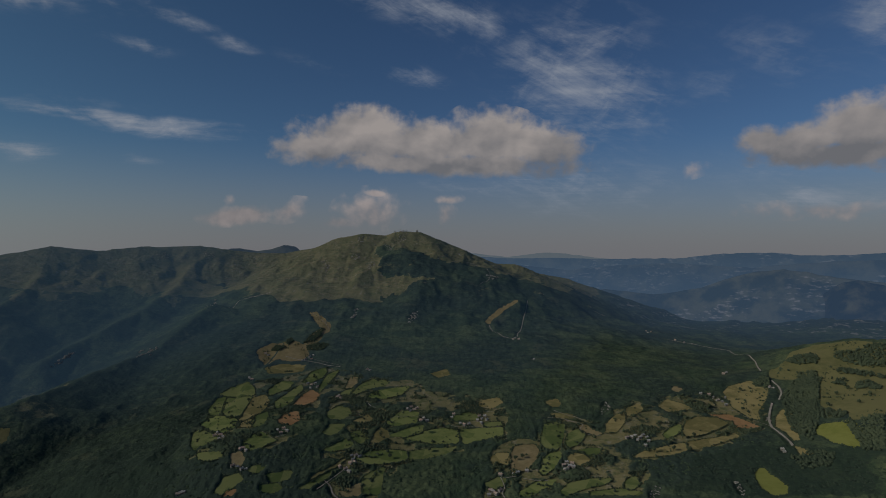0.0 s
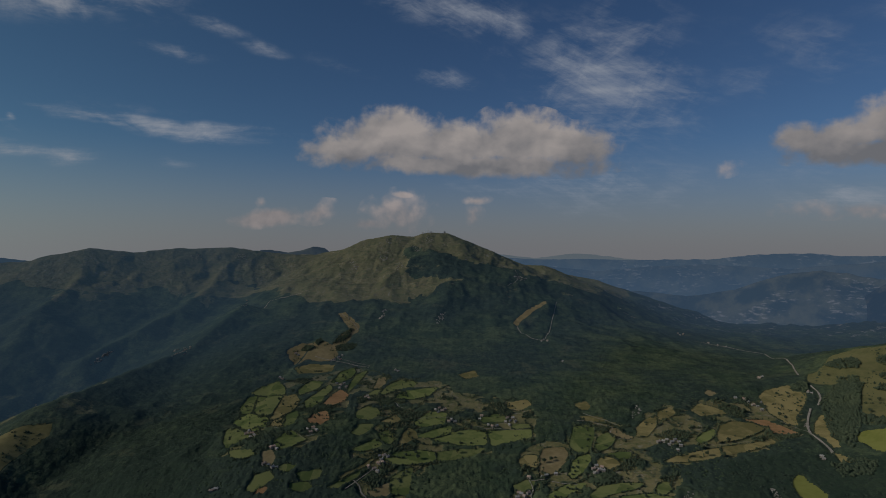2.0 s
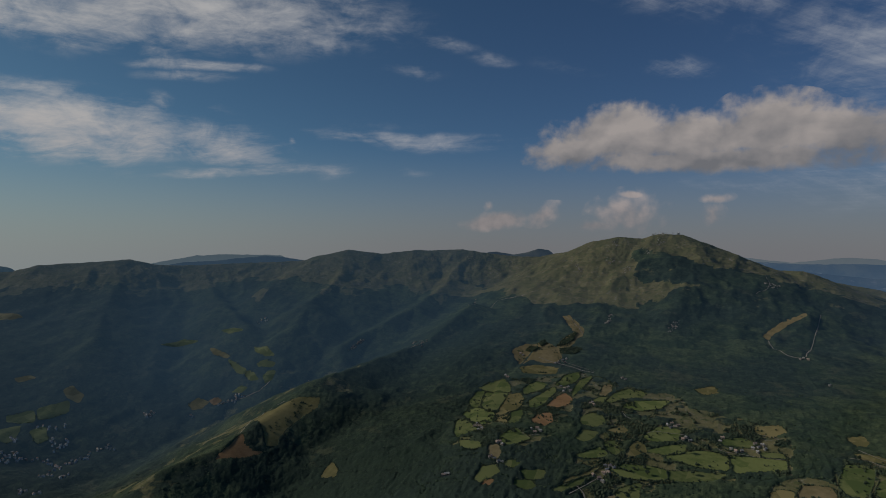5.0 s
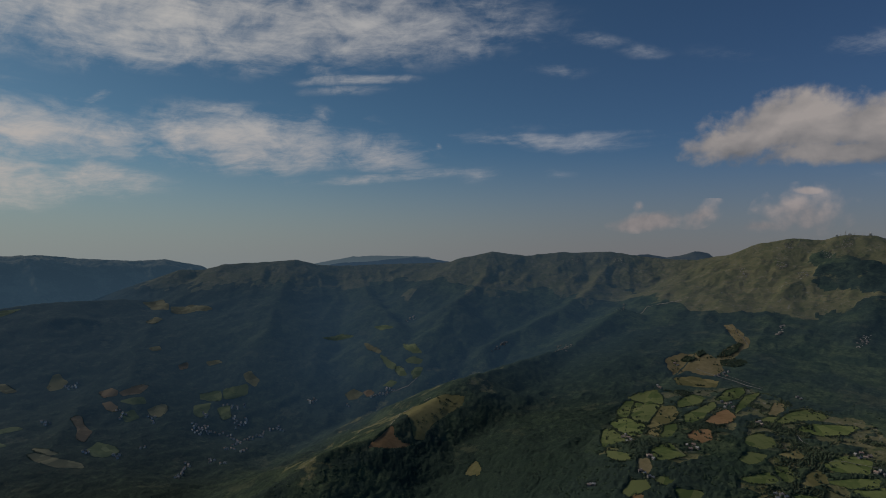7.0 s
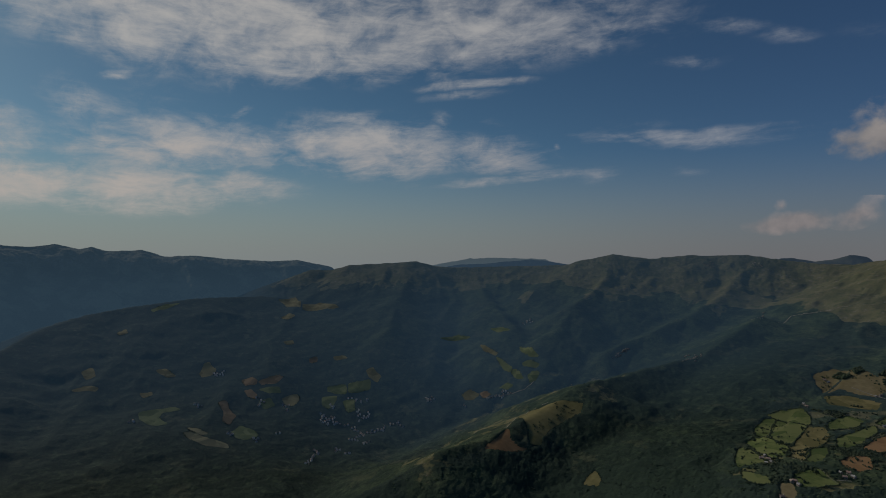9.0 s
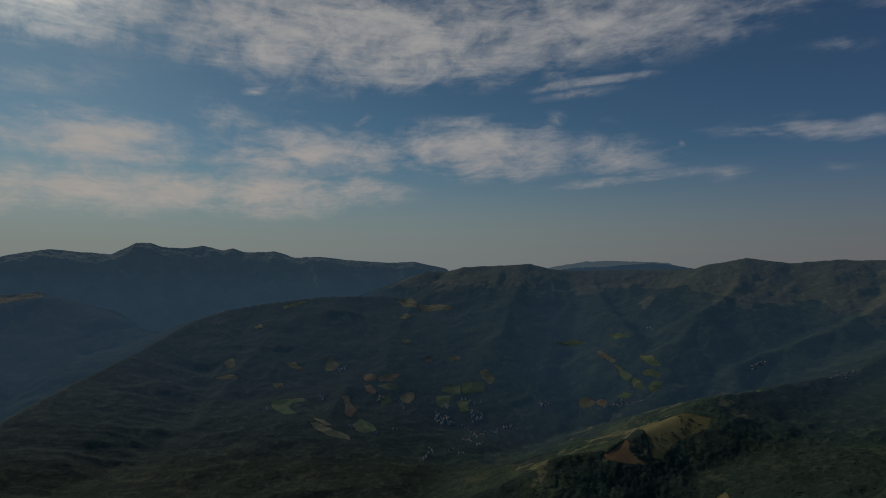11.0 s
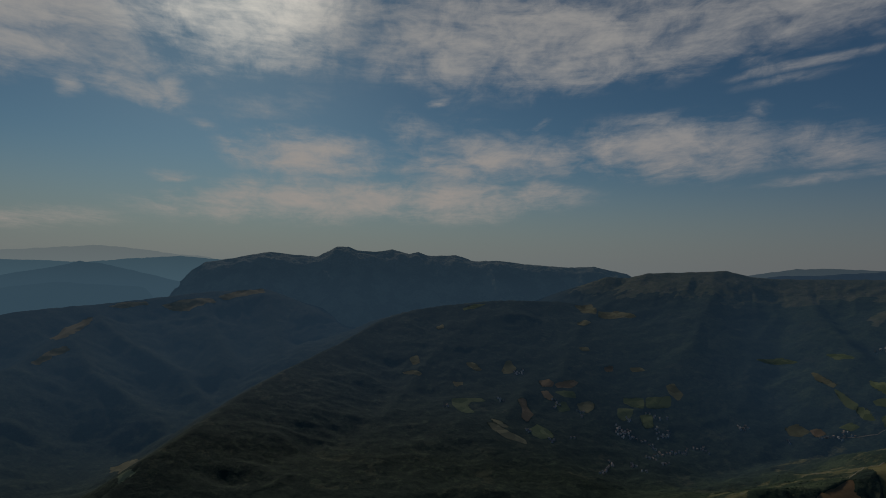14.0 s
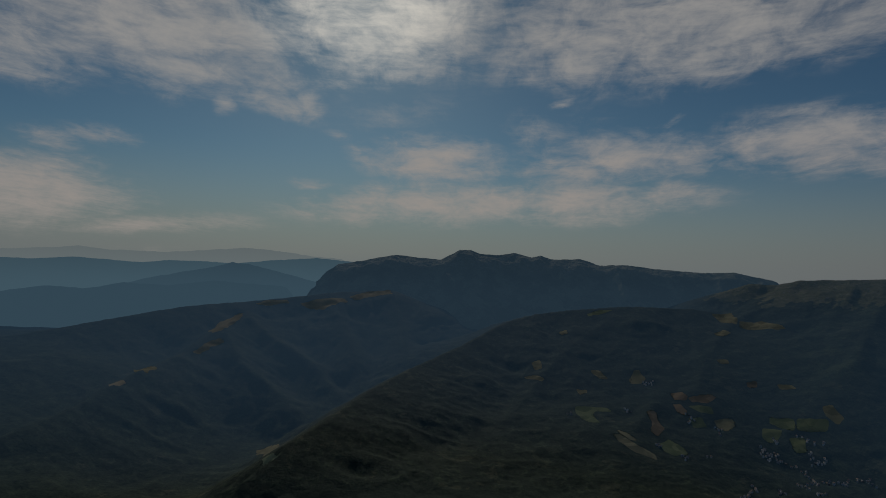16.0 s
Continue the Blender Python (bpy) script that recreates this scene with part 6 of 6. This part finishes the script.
LONE_TREES_A = [(-41, 1429), (16, 1447), (33, 1442), (-3, 1459), (121, 1264), (165, 1288), (293, 1498), (470, 1490), (533, 1331), (577, 1363), (607, 1368), (875, 1666), (813, 1534), (798, 1464), (529, 1298), (565, 1293), (482, 1291), (732, 1556), (-567, 1651), (-560, 1500), (-433, 1338), (-282, 1576), (-210, 1693), (-83, 1693), (-32, 1333), (-121, 1292), (731, 1418), (692, 1383), (1067, 1535), (1117, 1562), (1057, 1438), (1126, 1492), (998, 1468), (344, 1399), (372, 1426), (182, 1296)]
original = lone_tree()
for i, (x, y) in enumerate(LONE_TREES_A):
    m = pose(x, y, height_at(x, y) + 0.8, 0, 0, i * 47)
    if i:
        copy_thing(original, m)
    else:
        original.matrix_basis = m


# ---- hedgerows round the fields ----
def hedgerow(where, outline, seed):
    rng = np.random.default_rng(seed)
    ring = list(map(tuple, softened(outline, 1, 3.6)))
    far = where == "valley"
    p = along(ring + ring[:1], 6.0 if far else 3.4)
    keep = fbm(p[:, 0], p[:, 1], 60, 2, 77) > (0.25 if far else -0.55)
    p = p[keep]
    if len(p) < 4:
        return
    p = p + rng.normal(0, 0.8, p.shape)
    ob = trees_mesh("hedgerow", p[:, 0], p[:, 1], (1.2 if far else 1.2) + (1.4 if far else 1.8) * rng.random(len(p)) ** 2, HEDGE, seed, 2.2 if far else 0.8)
    tagged(ob, "dark leafy hedge of shrubs and small trees along a field", "hedge", "hedges between the fields", "stuff")


for number, (where, outline) in enumerate(OPEN_LAND):
    if where in ("terrace", "valley") and len(outline) < 15:
        hedgerow(where, outline, number)


def field_trees():
    """Winding rows of trees and shrubs through the scrub between the meadows."""
    rng = np.random.default_rng(21)
    for outline in FARMED:
        p = np.array(outline, float)
        g = [np.arange(a, b, 4.2) for a, b in zip(p.min(0), p.max(0))]
        x, y = (q.ravel() for q in np.meshgrid(*g))
        x, y = x + rng.normal(0, 1.2, x.shape), y + rng.normal(0, 1.2, y.shape)
        row = (np.abs(fbm(x, y, 95, 3, 61)) < 0.035) | (fbm(x, y, 70, 3, 68) > 0.24) | (rng.random(x.shape) < 0.012)
        row &= inside(x, y, outline) & (clear_of_everything(x, y, 0.5) | (rng.random(x.shape) < 0.05) | ((np.abs(fbm(x, y, 95, 3, 61)) < 0.02) & (rng.random(x.shape) < 0.6)))
        x, y = x[row], y[row]
        ob = trees_mesh("field_trees", x, y, 1.6 + 2.2 * rng.random(len(x)) ** 2, HEDGE, 7, 1.6)
        tagged(ob, "dark hedges and scattered trees between the meadows", "trees", kind="stuff")


field_trees()

# ---- woods ----
HILL_WOODS = [
    [(-545, 2200), (-531, 2313), (-500, 2383), (-492, 2291), (-517, 2204)],
    [(-525, 2171), (-476, 2218), (-438, 2193), (-458, 2132), (-511, 2132)],
    [(-623, 2227), (-600, 2250), (-583, 2211), (-597, 2173)],
    [(-648, 2122), (-635, 2176), (-600, 2161), (-612, 2113)],
    [(965, 1581), (1003, 1631), (1051, 1676), (1115, 1702), (1058, 1591), (983, 1482), (927, 1393), (860, 1313), (877, 1370), (912, 1470)],
    [(954, 1353), (963, 1328), (946, 1271), (983, 1257), (924, 1182), (895, 1201)],
    [(1099, 1831), (1149, 1868), (1195, 1824), (1184, 1781), (1156, 1751), (1108, 1773)],
    [(1223, 1772), (1249, 1797), (1287, 1775), (1352, 1791), (1390, 1778), (1294, 1655), (1246, 1673), (1224, 1736)],
    [(1162, 1696), (1208, 1689), (1253, 1603), (1242, 1589), (1177, 1647)],
    [(1010, 1628), (1045, 1671), (1115, 1702), (1118, 1668), (1053, 1595), (984, 1480), (992, 1387), (965, 1368), (928, 1385), (1035, 1561)],
    [(1110, 1616), (1146, 1637), (1159, 1621), (1129, 1584)],
    [(1151, 1583), (1198, 1598), (1205, 1554), (1181, 1528), (1138, 1548)],
    [(928, 1701), (983, 1755), (994, 1722), (973, 1685)],
    [(949, 1590), (1089, 1729), (1137, 1720), (1037, 1564), (942, 1439), (842, 1289), (846, 1372), (901, 1493)],
    [(986, 1335), (1028, 1319), (926, 1186), (903, 1210)],
    [(763, 1240), (821, 1253), (848, 1220), (806, 1177), (748, 1179)],
]


def wood(name, first, last, inner, outer, spacing, size, seed, mat, words, dark_trees):
    rng = np.random.default_rng(seed)
    g = np.arange(-outer, outer, spacing)
    x, y = np.meshgrid(g, g)
    x, y = x.ravel(), y.ravel()
    x, y = x + rng.uniform(-0.5, 0.5, x.shape) * spacing, y + rng.uniform(-0.5, 0.5, y.shape) * spacing
    r, a = np.hypot(x, y), np.degrees(np.arctan2(-x, y))
    keep = (r > inner) & (r < outer) & (a > first) & (a < last) & (rng.random(x.shape) < np.clip((outer - r) / 700, 0, 1) * np.clip((last - a) / 25, 0, 1))
    x, y, r = x[keep], y[keep], r[keep]
    z, near = land(x, y)
    keep = ((z - EYE_Z) / r > -0.475) & (cover(x, y, z, near)[0] < 0.42)
    x, y = x[keep], y[keep]
    free = clear_of_everything(x, y, 1.5)
    x, y = x[free], y[free]
    dark = in_shaded_woods(x, y) == dark_trees
    x, y = x[dark], y[dark]
    ob = trees_mesh(name, x, y, size * (0.8 + 0.4 * rng.random(len(x))), mat, seed, 1.2, 0.62)
    return tagged(ob, words, "forest", kind="stuff")


wood("forest_trees", -42, 60, 1040, 2000, 6.4, 3.0, 1, LEAVES, "dense dark green beech forest with rounded crowns", False)
wood("fir_forest", -42, 60, 1040, 2000, 6.4, 3.0, 1, SHADED_LEAVES, "very dark forest with the shade of its slopes coloured in", True)


def hill_wood(outline, seed):
    p, rng = np.array(outline, float), np.random.default_rng(seed)
    q = p.min(0) + (p.max(0) - p.min(0)) * rng.random((int((p.max(0) - p.min(0)).prod() / 22) + 8, 2))
    q = q[inside(q[:, 0], q[:, 1], softened(outline, 1))]
    ob = trees_mesh("copse", q[:, 0], q[:, 1], 2.6 + 2.0 * rng.random(len(q)), HEDGE, seed, 2.2)
    return tagged(ob, "dark copse of broadleaf trees amid open grass", "copse", kind="stuff")


for number, outline in enumerate(HILL_WOODS):
    hill_wood(outline, number)


# ---- shrubs on the heath ----
def shrubs(outline, count, seed):
    p = np.array(outline, float)
    rng = np.random.default_rng(seed)
    q = p.min(0) + (p.max(0) - p.min(0)) * rng.random((count * 4, 2))
    q = q[inside(q[:, 0], q[:, 1], softened(outline, 1, -6.0))]
    q = q[fbm(q[:, 0], q[:, 1], 70, 2, 19) > -0.05][:count]
    ob = trees_mesh("shrubs", q[:, 0], q[:, 1], 1.4 + 2.4 * rng.random(len(q)) ** 2, HEDGE, seed, 1.4)
    return tagged(ob, "dark green shrubs scattered over dry grass", "shrubs", kind="stuff")


for number, (where, outline) in enumerate(OPEN_LAND):
    if len(outline) == 11 and where == "valley":
        shrubs(outline, 130, number)
    elif where == "piste" and outline[0][0] < 0:
        shrubs(outline, 120, number)
    elif len(outline) >= 16 and where == "terrace":
        shrubs(outline, 260, number)
